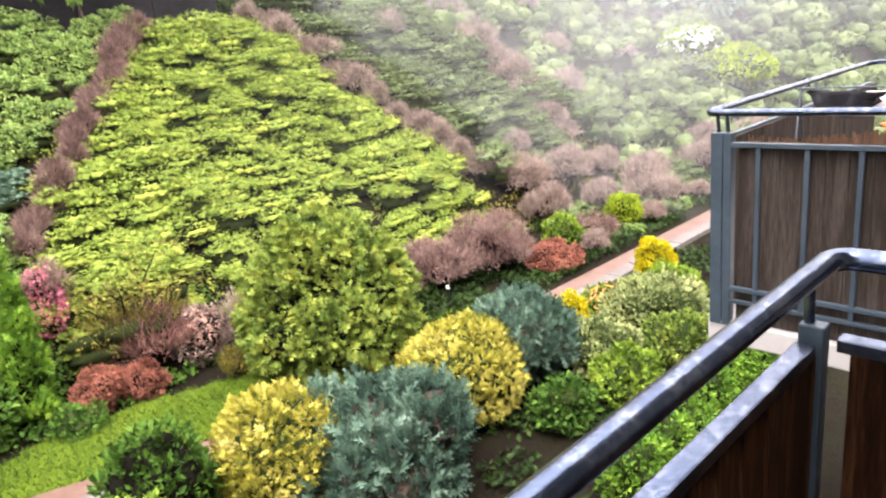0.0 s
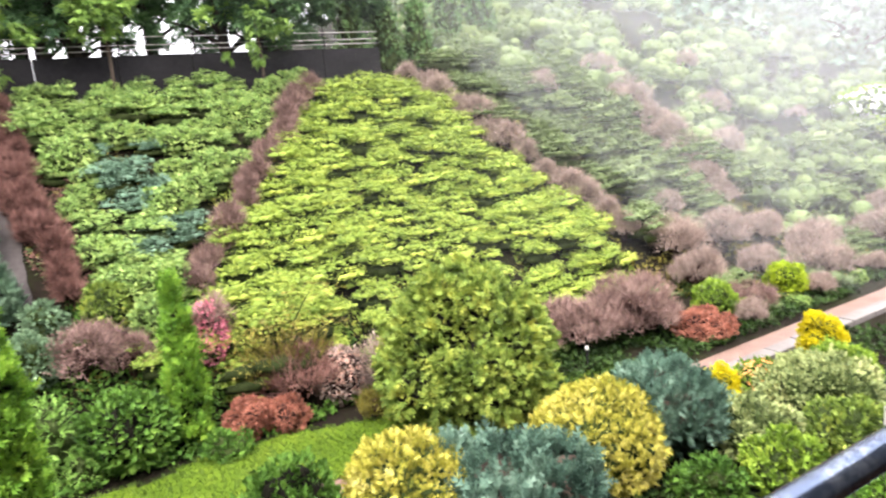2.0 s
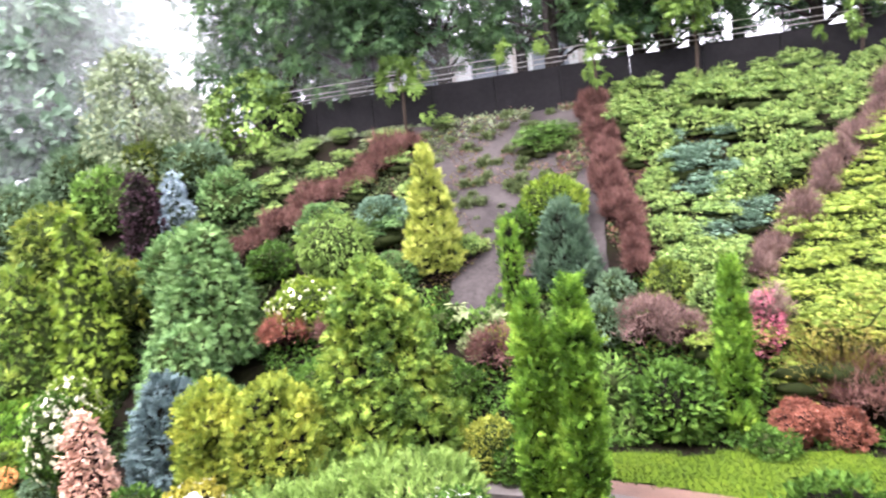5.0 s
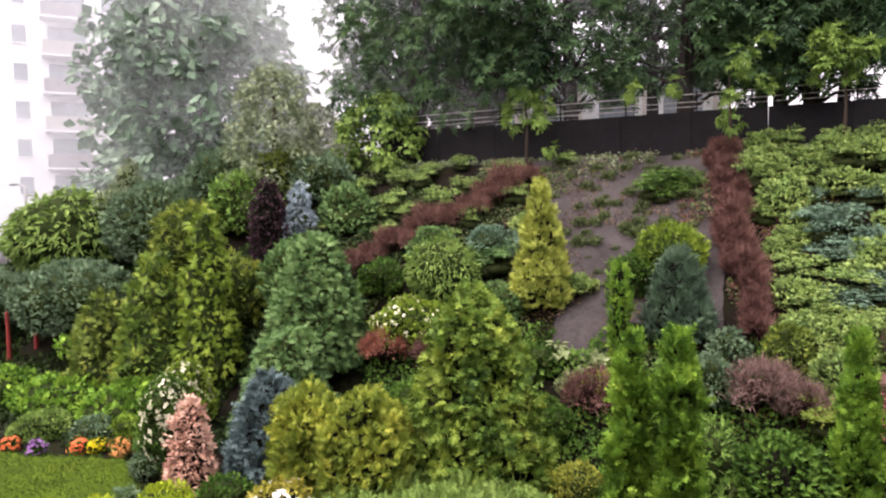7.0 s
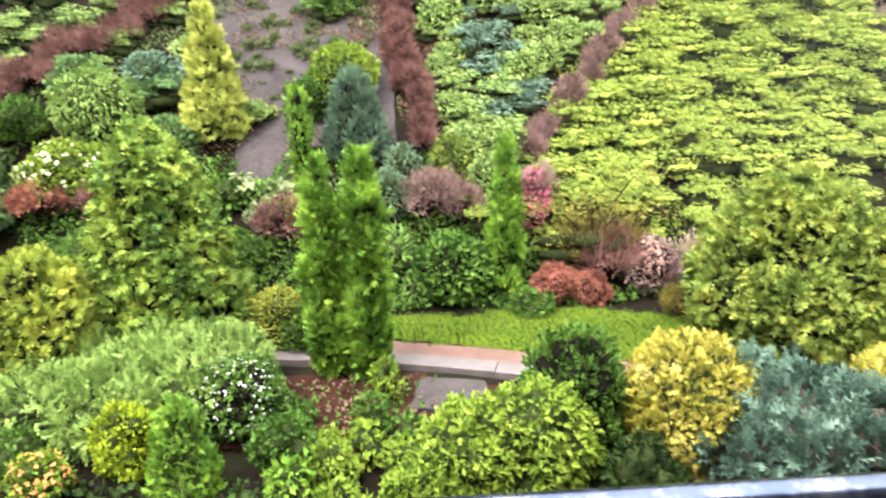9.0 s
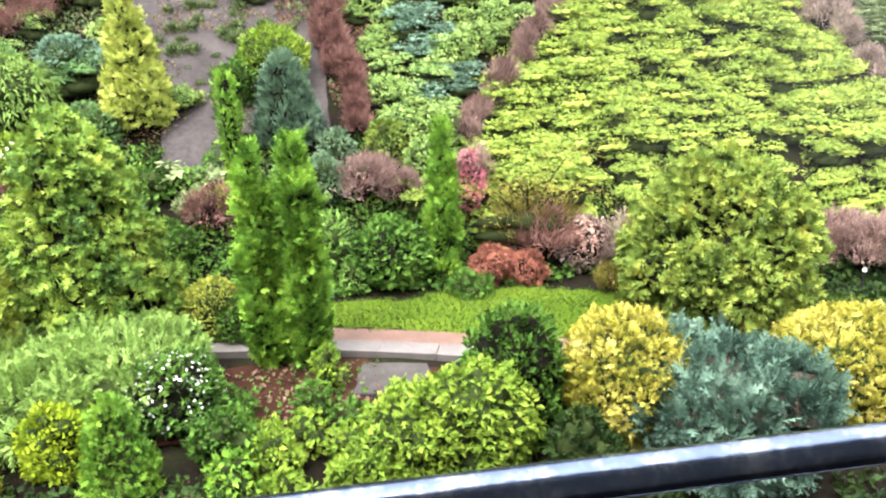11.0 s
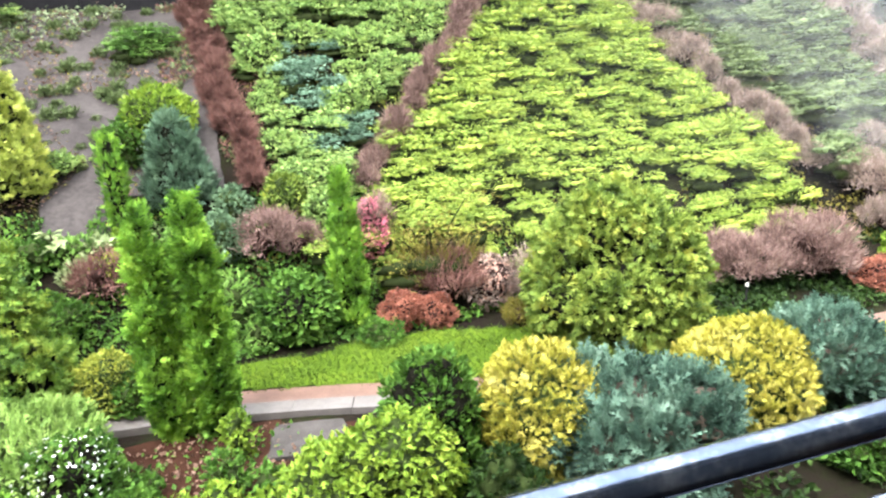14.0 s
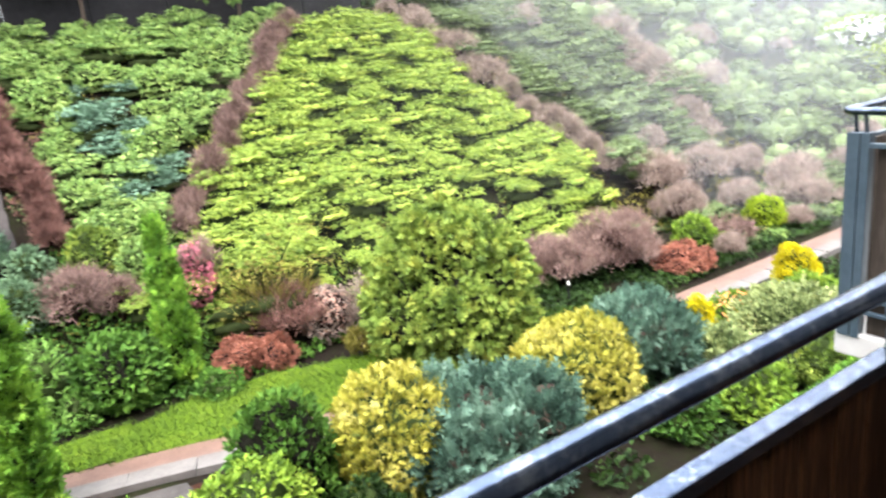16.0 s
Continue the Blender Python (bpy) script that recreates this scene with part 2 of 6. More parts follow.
# leaves: shades of each kind of plant
L = {
    # the extra blue in these junipers stands for thin haze on the bank
    "juniper": leaf_mat("juniper", (0.10, 0.17, 0.025), (0.24, 0.31, 0.04), (0.40, 0.45, 0.065), (0.54, 0.53, 0.10), patch=0.35, gain=0.74),
    "juniper_green": leaf_mat("juniper_green", (0.08, 0.14, 0.035), (0.19, 0.28, 0.06), (0.34, 0.42, 0.10), (0.48, 0.52, 0.14), patch=0.35, gain=0.84),
    "juniper_blue": leaf_mat("juniper_blue", (0.08, 0.14, 0.07), (0.19, 0.29, 0.165), (0.33, 0.43, 0.275), gain=0.72),
    "juniper_dull": leaf_mat("juniper_dull", (0.11, 0.15, 0.05), (0.23, 0.285, 0.09), (0.37, 0.41, 0.15), patch=0.3, gain=0.5),
    "thuja": leaf_mat("thuja", (0.035, 0.09, 0.006), (0.095, 0.19, 0.012), (0.195, 0.32, 0.025), (0.34, 0.45, 0.045), gain=1),
    "thuja_gold": leaf_mat("thuja_gold", (0.045, 0.105, 0.012), (0.14, 0.23, 0.025), (0.28, 0.36, 0.04), (0.50, 0.52, 0.07), gain=0.72),
    "spire_gold": leaf_mat("spire_gold", (0.26, 0.31, 0.045), (0.50, 0.53, 0.085), (0.72, 0.71, 0.17), gain=0.74),
    "big_green": leaf_mat("big_green", (0.055, 0.10, 0.012), (0.16, 0.22, 0.025), (0.31, 0.36, 0.05), (0.48, 0.47, 0.075), gain=0.68),
    "broad": leaf_mat("broad", (0.034, 0.085, 0.008), (0.088, 0.178, 0.016), (0.185, 0.30, 0.034), gain=0.68),
    "clipped_yellow": leaf_mat("clipped_yellow", (0.12, 0.17, 0.02), (0.38, 0.39, 0.05), (0.62, 0.57, 0.09), gain=0.72),
    "spruce_blue": leaf_mat("spruce_blue", (0.05, 0.08, 0.065), (0.15, 0.21, 0.18), (0.33, 0.41, 0.36)),
    "broad_light": leaf_mat("broad_light", (0.09, 0.17, 0.012), (0.23, 0.33, 0.024), (0.42, 0.48, 0.05), gain=0.68),
    "fern": leaf_mat("fern", (0.09, 0.18, 0.03), (0.22, 0.37, 0.055), (0.38, 0.53, 0.11), gain=0.68),
    # gain cut well below the others: deep shade is put into these leaves
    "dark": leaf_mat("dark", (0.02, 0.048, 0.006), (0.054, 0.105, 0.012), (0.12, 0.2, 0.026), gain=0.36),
    "yellow": leaf_mat("yellow", (0.13, 0.16, 0.02), (0.36, 0.34, 0.04), (0.59, 0.53, 0.11), (0.78, 0.71, 0.24), gain=0.68),
    "pure_yellow": leaf_mat("pure_yellow", (0.6, 0.5, 0.008), (0.85, 0.72, 0.01), (0.9, 0.8, 0.03), gain=0.6),
    "lime": leaf_mat("lime", (0.22, 0.32, 0.012), (0.46, 0.56, 0.02), (0.66, 0.70, 0.06)),
    "blue": leaf_mat("blue", (0.03, 0.056, 0.03), (0.085, 0.15, 0.088), (0.18, 0.275, 0.168), (0.35, 0.46, 0.305), gain=0.62),
    "blue_pale": leaf_mat("blue_pale", (0.3, 0.38, 0.37), (0.5, 0.58, 0.56), (0.68, 0.75, 0.72)),
    # feather to fir_brown: raised gain puts the left corner's stronger light into the leaves
    "feather": leaf_mat("feather", (0.11, 0.19, 0.028), (0.215, 0.31, 0.055), (0.34, 0.43, 0.10), gain=0.85),
    "grey_green": leaf_mat("grey_green", (0.08, 0.13, 0.055), (0.17, 0.25, 0.115), (0.31, 0.40, 0.20), gain=0.72),
    "fir": leaf_mat("fir", (0.045, 0.10, 0.022), (0.11, 0.20, 0.05), (0.22, 0.34, 0.095), (0.33, 0.45, 0.15), gain=0.74),
    "fir_brown": leaf_mat("fir_brown", (0.10, 0.13, 0.05), (0.21, 0.24, 0.11), (0.33, 0.36, 0.18), gain=1),
    "red": leaf_mat("red", (0.15, 0.06, 0.04), (0.37, 0.14, 0.095), (0.56, 0.26, 0.18), gain=0.8),
    "maroon": leaf_mat("maroon", (0.09, 0.042, 0.035), (0.23, 0.115, 0.095), (0.40, 0.235, 0.195), patch=0.9, gain=0.72),
    "mauve": leaf_mat("mauve", (0.12, 0.068, 0.058), (0.29, 0.185, 0.16), (0.47, 0.34, 0.295), patch=0.9, gain=0.72),
    # part of this paleness is haze, put in by the higher gain
    "dusty_pink": leaf_mat("dusty_pink", (0.165, 0.115, 0.095), (0.35, 0.26, 0.22), (0.53, 0.43, 0.37), patch=0.9, gain=0.78),
    "olive_brown": leaf_mat("olive_brown", (0.09, 0.07, 0.02), (0.23, 0.20, 0.04), (0.40, 0.37, 0.07)),
    "purple_dark": leaf_mat("purple_dark", (0.025, 0.012, 0.018), (0.06, 0.03, 0.04), (0.11, 0.06, 0.07)),
    "litter": leaf_mat("litter", (0.10, 0.055, 0.04), (0.22, 0.13, 0.095), (0.34, 0.23, 0.17)),
    "pale_leaf": leaf_mat("pale_leaf", (0.34, 0.40, 0.13), (0.46, 0.52, 0.20), (0.58, 0.62, 0.30), gain=0.5),
    "fern_dark": leaf_mat("fern_dark", (0.06, 0.13, 0.02), (0.15, 0.27, 0.04), (0.27, 0.41, 0.075), gain=0.66),
    "variegated": leaf_mat("variegated", (0.12, 0.16, 0.04), (0.34, 0.37, 0.12), (0.56, 0.55, 0.24), gain=0.7),
    "peach_leaf": leaf_mat("peach_leaf", (0.55, 0.27, 0.19), (0.76, 0.46, 0.34), (0.85, 0.64, 0.52), gain=0.75),
    "grey_conifer": leaf_mat("grey_conifer", (0.05, 0.09, 0.045), (0.12, 0.19, 0.095), (0.23, 0.31, 0.165), gain=0.72),
    "golden": leaf_mat("golden", (0.07, 0.125, 0.012), (0.24, 0.30, 0.03), (0.44, 0.46, 0.05), (0.62, 0.59, 0.09), gain=0.72),
    # tree and tree_mist: high gain puts haze and bright air into the crowns
    "tree": leaf_mat("tree", (0.02, 0.045, 0.014), (0.055, 0.10, 0.028), (0.12, 0.19, 0.05), grain_scale=9.0, patch=0.2, gain=1.1),
    "tree_light": leaf_mat("tree_light", (0.11, 0.2, 0.03), (0.25, 0.38, 0.06), (0.42, 0.54, 0.11), grain_scale=9.0, patch=0.3),
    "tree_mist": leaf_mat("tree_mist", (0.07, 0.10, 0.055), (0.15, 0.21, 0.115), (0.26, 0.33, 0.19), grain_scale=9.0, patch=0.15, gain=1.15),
    "pink_flower": leaf_mat("pink_flower", (0.62, 0.12, 0.2), (0.82, 0.26, 0.36), (0.88, 0.42, 0.5), gain=0.85),
    "peach_flower": leaf_mat("peach_flower", (0.60, 0.30, 0.22), (0.78, 0.48, 0.38), (0.85, 0.62, 0.52), gain=0.52),
    "white_flower": leaf_mat("white_flower", (0.66, 0.67, 0.58), (0.8, 0.8, 0.75), (0.85, 0.85, 0.83), gain=0.85),
    "cream_flower": leaf_mat("cream_flower", (0.56, 0.56, 0.33), (0.72, 0.71, 0.5), (0.8, 0.79, 0.64), gain=0.85),
    "orange_flower": leaf_mat("orange_flower", (0.7, 0.2, 0.06), (0.82, 0.36, 0.12), (0.85, 0.5, 0.22), gain=0.85),
    "red_flower": leaf_mat("red_flower", (0.6, 0.08, 0.04), (0.78, 0.18, 0.06), (0.8, 0.3, 0.1), gain=0.85),
    "violet_flower": leaf_mat("violet_flower", (0.16, 0.06, 0.22), (0.3, 0.14, 0.36), (0.42, 0.24, 0.46), gain=0.85),
}

# ---- mesh tools ----
rng = np.random.default_rng(7)


def mesh_of(name, verts, tris, mat, smooth=False):
    me = bpy.data.meshes.new(name)
    verts, tris = np.asarray(verts, float), np.asarray(tris, int)
    me.vertices.add(len(verts))
    me.vertices.foreach_set("co", verts.ravel())
    k = tris.shape[1]
    me.loops.add(tris.size)
    me.loops.foreach_set("vertex_index", tris.ravel())
    me.polygons.add(len(tris))
    me.polygons.foreach_set("loop_start", np.arange(0, tris.size, k))
    me.polygons.foreach_set("use_smooth", np.full(len(tris), smooth))
    me.update(calc_edges=True)
    me.materials.append(mat)
    return me


def part(name, data, material, parent, label="", kind=""):
    """Links a bmesh or a mesh as one object under its thing."""
    if isinstance(data, bmesh.types.BMesh):
        me = bpy.data.meshes.new(name)
        data.to_mesh(me)
        data.free()
        me.materials.append(material)
        data = me
    ob = new(name, data)
    ob.parent = parent
    return tagged(ob, label, kind=kind)


def unit(v):
    return v / (np.linalg.norm(v, axis=-1, keepdims=True) + 1e-9)


def fingers(k, spread, wide):
    """A flat spray with k fingers, as vertices (along, across, up) and triangles."""
    v, f = [(0, 0, 0)], []
    for i in range(k):
        a = (i / (k - 1) - 0.5) * spread
        r = 1.0 - 0.35 * abs(i / (k - 1) - 0.5) * 2
        for b, q in ((-wide, 0.55), (0, 1.0), (wide, 0.55)):
            v.append((math.cos(a + b) * r * q, math.sin(a + b) * r * q, 0.10 * q * (1 if b else -0.6)))
        j = 1 + 3 * i
        f += [(0, j, j + 1), (0, j + 1, j + 2)]
    return np.array(v), np.array(f)


LEAF = (np.array([(0, 0, 0), (0.45, -0.5, 0.12), (1, 0, -0.05), (0.45, 0.5, 0.12)], float), np.array([(0, 1, 2), (0, 2, 3)]))
def fan(points):
    """A ragged leafy fan: outline points as (degrees, reach)."""
    v = [(0, 0, 0)] + [(math.cos(radians(a)) * r, math.sin(radians(a)) * r, 0.14 * math.sin(r * 2.6) - 0.12 * (i % 2)) for i, (a, r) in enumerate(points)]
    return np.array(v), np.array([(0, i, i + 1) for i in range(1, len(points))])


def frond(k, droop=0.22):
    """A conifer spray: a nodding midrib with short side shoots, widest below the middle."""
    v = [(i / k, 0.0, -droop * (i / k) ** 2) for i in range(k + 1)]
    f = []
    for i in range(k):
        t = (i + 0.5) / k
        reach = 0.56 * math.sin(math.pi * min(0.22 + 0.8 * t, 1.0)) ** 0.8 + 0.05
        for s in (-1, 1):
            v.append((t + 0.34 - 0.1 * t + 0.05 * s * (i % 2), s * reach, -droop * (t + 0.25) ** 2 + 0.05))
            f.append((i, i + 1, len(v) - 1) if s < 0 else (i + 1, i, len(v) - 1))
    return np.array(v), np.array(f)


SPRAY, PLUME = frond(3), frond(3, 0.05)
TUFT = (np.array([(0, 0, 0), (0.75, -0.42, 0.1), (0.55, -0.12, 0), (1, 0.02, -0.05), (0.55, 0.14, 0), (0.78, 0.4, 0.1)], float), np.array([(0, 1, 2), (0, 2, 3), (0, 3, 4), (0, 4, 5)]))
TWIG = (np.array([(0, -0.5, 0), (0, 0.5, 0), (1, 0, 0.06)], float), np.array([(0, 1, 2)]))
HAND = fingers(5, 3.0, 0.28)


def scatter(P, D, N, size, wide, shape):
    """Leaves of one shape at P along D, facing N; returns vertices and triangles."""
    tv, tf = shape
    D = unit(D)
    S = unit(np.cross(N, D))
    N = np.cross(D, S)
    size = np.broadcast_to(size, len(P))[:, None, None]
    v = P[:, None] + size * (tv[None, :, 0:1] * D[:, None] + wide * tv[None, :, 1:2] * S[:, None] + tv[None, :, 2:3] * N[:, None])
    f = tf[None] + (np.arange(len(P)) * len(tv))[:, None, None]
    return v.reshape(-1, 3), f.reshape(-1, 3)


def clothe(C, R, per, size, wide, shape, lift=0.4, wild=0.5, out=1.0, axis=None, flat=0.0):
    """Leaves over lumps: centres C, half sizes R, per leaves on each; those that would face the plant's inside are left out."""
    k = len(C)
    u = unit(rng.normal(size=(k, per, 3)))
    P = C[:, None] + R[:, None] * u * rng.uniform(0.66, 1.08, (k, per, 1))
    mid = np.array(axis if axis is not None else C.mean(0))
    away = C - mid
    if axis is not None:
        away[:, 2] *= 0.35
    away = unit(away)
    keep = np.einsum('kpi,ki->kp', u, unit(away + np.array((0, 0, 0.45)))) > -0.15
    P, u = P[keep], u[keep]
    D = u * out + np.array((0, 0, lift)) + rng.normal(size=P.shape) * wild
    if flat:
        D[:, 2] *= 1 - flat
    N = u + np.array((0, 0, 0.5 + flat * 3)) + rng.normal(size=P.shape) * 0.35
    return scatter(P, D, N, size * rng.uniform(0.65, 1.25, len(P)), wide, shape)


def bodies(C, A, R, long=1.05, broad=0.8, thick=0.5, back=0.25):
    """The leafy body of each branch end: a ragged flattened lump of small growth along A."""
    bm = bmesh.new()
    bmesh.ops.create_icosphere(bm, subdivisions=1, radius=0.66)
    tv = np.array([v.co for v in bm.verts])
    tf = np.array([[v.index for v in f.verts] for f in bm.faces])
    bm.free()
    A = unit(A)
    S = unit(np.cross(A, np.array((0.02, 0.01, 1.0))))
    U = np.cross(S, A)
    R = R[:, :1] if R.ndim > 1 else R[:, None]
    q = tv[None] * rng.uniform(0.7, 1.12, (len(C), len(tv), 1))
    v = (C - A * R * back)[:, None] + R[:, None] * (A[:, None] * q[..., 0:1] * long + S[:, None] * q[..., 1:2] * broad + U[:, None] * (q[..., 2:3] * thick - 0.25 * np.maximum(q[..., 0:1], 0) ** 2))
    f = tf[None] + (np.arange(len(C)) * len(tv))[:, None, None]
    return v.reshape(-1, 3), f.reshape(-1, 3)


def joined(*pieces):
    vs, fs, k = [], [], 0
    for v, f in pieces:
        vs.append(v)
        fs.append(f + k)
        k += len(v)
    return np.concatenate(vs), np.concatenate(fs)


def solid_lumps(C, R, keep=0.82, fine=1, rough=0.15):
    """The dense inside of a bush: a knobbly ball in each lump."""
    bm = bmesh.new()
    bmesh.ops.create_icosphere(bm, subdivisions=fine, radius=1)
    tv = np.array([v.co for v in bm.verts])
    tf = np.array([[v.index for v in f.verts] for f in bm.faces])
    bm.free()
    v = C[:, None] + R[:, None] * keep * tv[None] * rng.uniform(0.95 - rough, 0.95 + rough, (len(C), len(tv), 1))
    f = tf[None] + (np.arange(len(C)) * len(tv))[:, None, None]
    return v.reshape(-1, 3), f.reshape(-1, 3)


def tube(points, radii, sides=7):
    """A bent tapered stem through points."""
    pts = [Vector(p) for p in points]
    v, f, a = [], [], None
    for i, p in enumerate(pts):
        d = ((pts[min(i + 1, len(pts) - 1)] - p).normalized() + (p - pts[max(i - 1, 0)]).normalized()).normalized()
        a = d.orthogonal().normalized() if a is None else (a - d * a.dot(d)).normalized()
        b = d.cross(a)
        for k in range(sides):
            t = 2 * math.pi * k / sides
            v.append(p + (a * math.cos(t) + b * math.sin(t)) * radii[i])
    for i in range(len(pts) - 1):
        for k in range(sides):
            q = (k + 1) % sides
            f += [(i * sides + k, i * sides + q, (i + 1) * sides + q), (i * sides + k, (i + 1) * sides + q, (i + 1) * sides + k)]
    return np.array([tuple(x) for x in v]), np.array(f)


def box(bm, lo, hi, bevel=0.0):
    r = bmesh.ops.create_cube(bm, size=1)
    for v in r["verts"]:
        v.co = Vector([lo[i] + (v.co[i] + 0.5) * (hi[i] - lo[i]) for i in range(3)])
    if bevel:
        es = list({e for v in r["verts"] for e in v.link_edges})
        bmesh.ops.bevel(bm, geom=es, offset=bevel, segments=2, affect='EDGES', profile=0.6)
    return bm


def boxed(lo, hi, bevel=0.0):
    return box(bmesh.new(), lo, hi, bevel)


def empty(name, x, y, z, turn=0.0):
    ob = new(name)
    ob.matrix_world = pose(x, y, z, 0, 0, turn)
    return ob


# ---- ground ----
FOOT, RISE, BROW = 11.5, 0.74, 20.0


def brow_z(x):
    """Height of the bank's upper edge: lower among the trees on the left, higher on the open hillside on the right."""
    left = min(max((x + 23) / 9, 0), 1)
    right = min(max((x - 11.5) / 5, 0), 1)
    far = min(max((x - 30) / 12, 0), 1)
    return 3.0 + 3.29 * left * left * (3 - 2 * left) + 5.2 * right * right * (3 - 2 * right) - 6.5 * far * far * (3 - 2 * far)


def ground_z(x, y):
    if y <= FOOT:
        return 0.0
    z = min((y - FOOT) * RISE, brow_z(x))
    if 20.9 < y and -12.6 < x < 13:
        z = max(z, 6.85)
    return z


def build_ground():
    xs = np.unique(np.concatenate([np.linspace(-420, -30, 14), np.linspace(-30, 40, 150), np.linspace(40, 420, 14)]))
    ys = np.unique(np.concatenate([np.linspace(-300, -4, 8), np.linspace(-4, 28, 104), np.linspace(28, 420, 14), [FOOT, BROW, 20.78, 20.95]]))
    v = []
    for y in ys:
        for x in xs:
            near = -30 <= x <= 40 and -4 < y < 28
            w = 0.07 * noise.noise(Vector((x * 0.9, y * 0.9, 3.1))) + 0.03 * noise.noise(Vector((x * 3, y * 3, 1.7))) if near else 0
            v.append((x, y, ground_z(x, y) + (w if y > FOOT else w * 0.25) - 0.03))
    nx = len(xs)
    f = [(j * nx + i, j * nx + i + 1, (j + 1) * nx + i + 1, (j + 1) * nx + i) for j in range(len(ys) - 1) for i in range(nx - 1)]
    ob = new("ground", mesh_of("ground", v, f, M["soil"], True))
    tagged(ob, "dark brown garden soil rising into a planted bank", "ground", kind="structure")


build_ground()


def patch(name, outline, mat, z_off, label, category, kind="structure", step=0.25):
    """A sheet laid on the ground inside an outline of (x, y)."""
    xs, ys = [p[0] for p in outline], [p[1] for p in outline]

    def inside(x, y):
        odd = False
        for (x0, y0), (x1, y1) in zip(outline, outline[1:] + outline[:1]):
            if (y0 > y) != (y1 > y) and x < (x1 - x0) * (y - y0) / (y1 - y0) + x0:
                odd = not odd
        return odd
    verts, faces, index = [], [], {}

    def at(i, j):
        if (i, j) not in index:
            x, y = min(xs) + i * step, min(ys) + j * step
            x += 0.3 * step * noise.noise(Vector((x * 2, y * 2, 5)))
            y += 0.3 * step * noise.noise(Vector((x * 2, y * 2, 9)))
            w = 0.04 * noise.noise(Vector((x * 1.2, y * 1.2, 2)))
            index[i, j] = len(verts)
            verts.append((x, y, ground_z(x, y) + (w if y < FOOT else w * 2) + z_off))
        return index[i, j]
    for i in range(int((max(xs) - min(xs)) / step) + 1):
        for j in range(int((max(ys) - min(ys)) / step) + 1):
            if inside(min(xs) + (i + 0.5) * step, min(ys) + (j + 0.5) * step):
                faces.append((at(i, j), at(i + 1, j), at(i + 1, j + 1), at(i, j + 1)))
    ob = new(name, mesh_of(name, verts, faces, mat, True))
    tagged(ob, label, category, kind=kind)
    return np.array(verts), ob


def path_edge(x):
    """The upper edge of the garden path."""
    return 8.12 + 2.15 / (1 + math.exp((x - 1.6) * 0.62)) if x > -6 else 10.2


def lawn(name, outline, label, blades):
    v, ob = patch(name, outline, M["lawn"], 0.03, label, "lawn", step=0.12)
    pick = v[rng.integers(0, len(v), blades)] + rng.uniform(-0.08, 0.08, (blades, 3)) * (1, 1, 0)
    D = rng.normal(size=(blades, 3)) * 0.45 + (0, 0, 1)
    N = rng.normal(size=(blades, 3))
    gv, gf = scatter(pick, D, N, rng.uniform(0.03, 0.065, blades), 0.3, TWIG)
    g = new("grass", mesh_of("grass", gv, gf, M["grass"]))
    tagged(g, "short bright green blades of lawn grass", "grass", kind="stuff")


lawn("lawn", [(-4.2, 10.2)] + [(x, path_edge(x) + 0.03) for x in (-2, -1, 0, 1, 2, 3, 4, 5, 6.5, 8, 9.2)] + [(9.2, 9.0), (7, 9.6), (5, 10.2), (4.4, 10.2), (3.1, 10.7), (1.7, 11.0), (1.0, 10.7), (-0.5, 10.85), (-4.2, 11.3)],
     "bright green mown lawn strip beside the path", 26000)
lawn("lawn", [(-16, 7.0), (-9.3, 7.0), (-9.6, 8.1), (-11.4, 9.3), (-13.7, 8.7), (-16, 8.4)], "small mown lawn with yellowish patches", 14000)
patch("bare_slope", [(-3.9, 14.0), (-2.6, 13.9), (-2.3, 14.6), (-0.5, 14.6), (-0.5, 17), (-0.9, 20.0), (-6.2, 20.3), (-5.2, 17.5), (-4.0, 15.5)], M["bare_soil"], 0.05, "bare grey-brown soil on the planted bank", "ground")
patch("soil_bed", [(-3.0, 7.2), (0.9, 6.6), (1.0, 8.2), (-0.3, 8.9), (-3.0, 8.9)], M["red_soil"], 0.0, "bare reddish soil bed beside the path", "ground")

# ---- path ----
def build_path():
    xs = np.arange(-3.2, 26.01, 0.2)
    v, f = [], []
    for i, x in enumerate(xs):
        e = path_edge(x)
        for d, z in ((0.0, 0.035), (-0.24, 0.05), (-0.49, 0.04)):
            v.append((x, e + d, z + 0.008 * noise.noise(Vector((x * 3, d * 9, 0)))))
        if i:
            a, b = 3 * (i - 1), 3 * i
            f += [(a, a + 1, b + 1, b), (a + 1, a + 2, b + 2, b + 1)]
    ob = new("path", mesh_of("path", v, f, M["paving"], True))
    tagged(ob, "narrow wet reddish-brown garden path with pale kerb", "path", kind="structure")
    x = -3.2
    while x < 25:
        n = x + 0.86
        y0, y1 = path_edge(x) - 0.49, path_edge(n) - 0.49
        bm = boxed((0, -0.33, -0.06), (math.hypot(n - x, y1 - y0) - 0.012, 0, 0.085), 0.012)
        k = part("kerb_stone", bm, M["kerb"], ob)
        k.matrix_world = pose(x, y0, rng.uniform(-0.006, 0.006), 0, rng.uniform(-0.4, 0.4), math.degrees(math.atan2(y1 - y0, n - x)))
        x = n


build_path()

slab = tagged(empty("stone_slab", 0.3, 8.05, 0.0, -12), "rough pale grey stone slab sunk beside the path", "stone")
bm = boxed((-0.5, -0.42, -0.08), (0.5, 0.42, 0.08), 0.04)
bmesh.ops.subdivide_edges(bm, edges=bm.edges[:], cuts=3, use_grid_fill=True)
for v in bm.verts:
    v.co += v.co.normalized() * 0.08 * noise.noise(v.co * 5)
part("block", bm, M["stone"], slab)

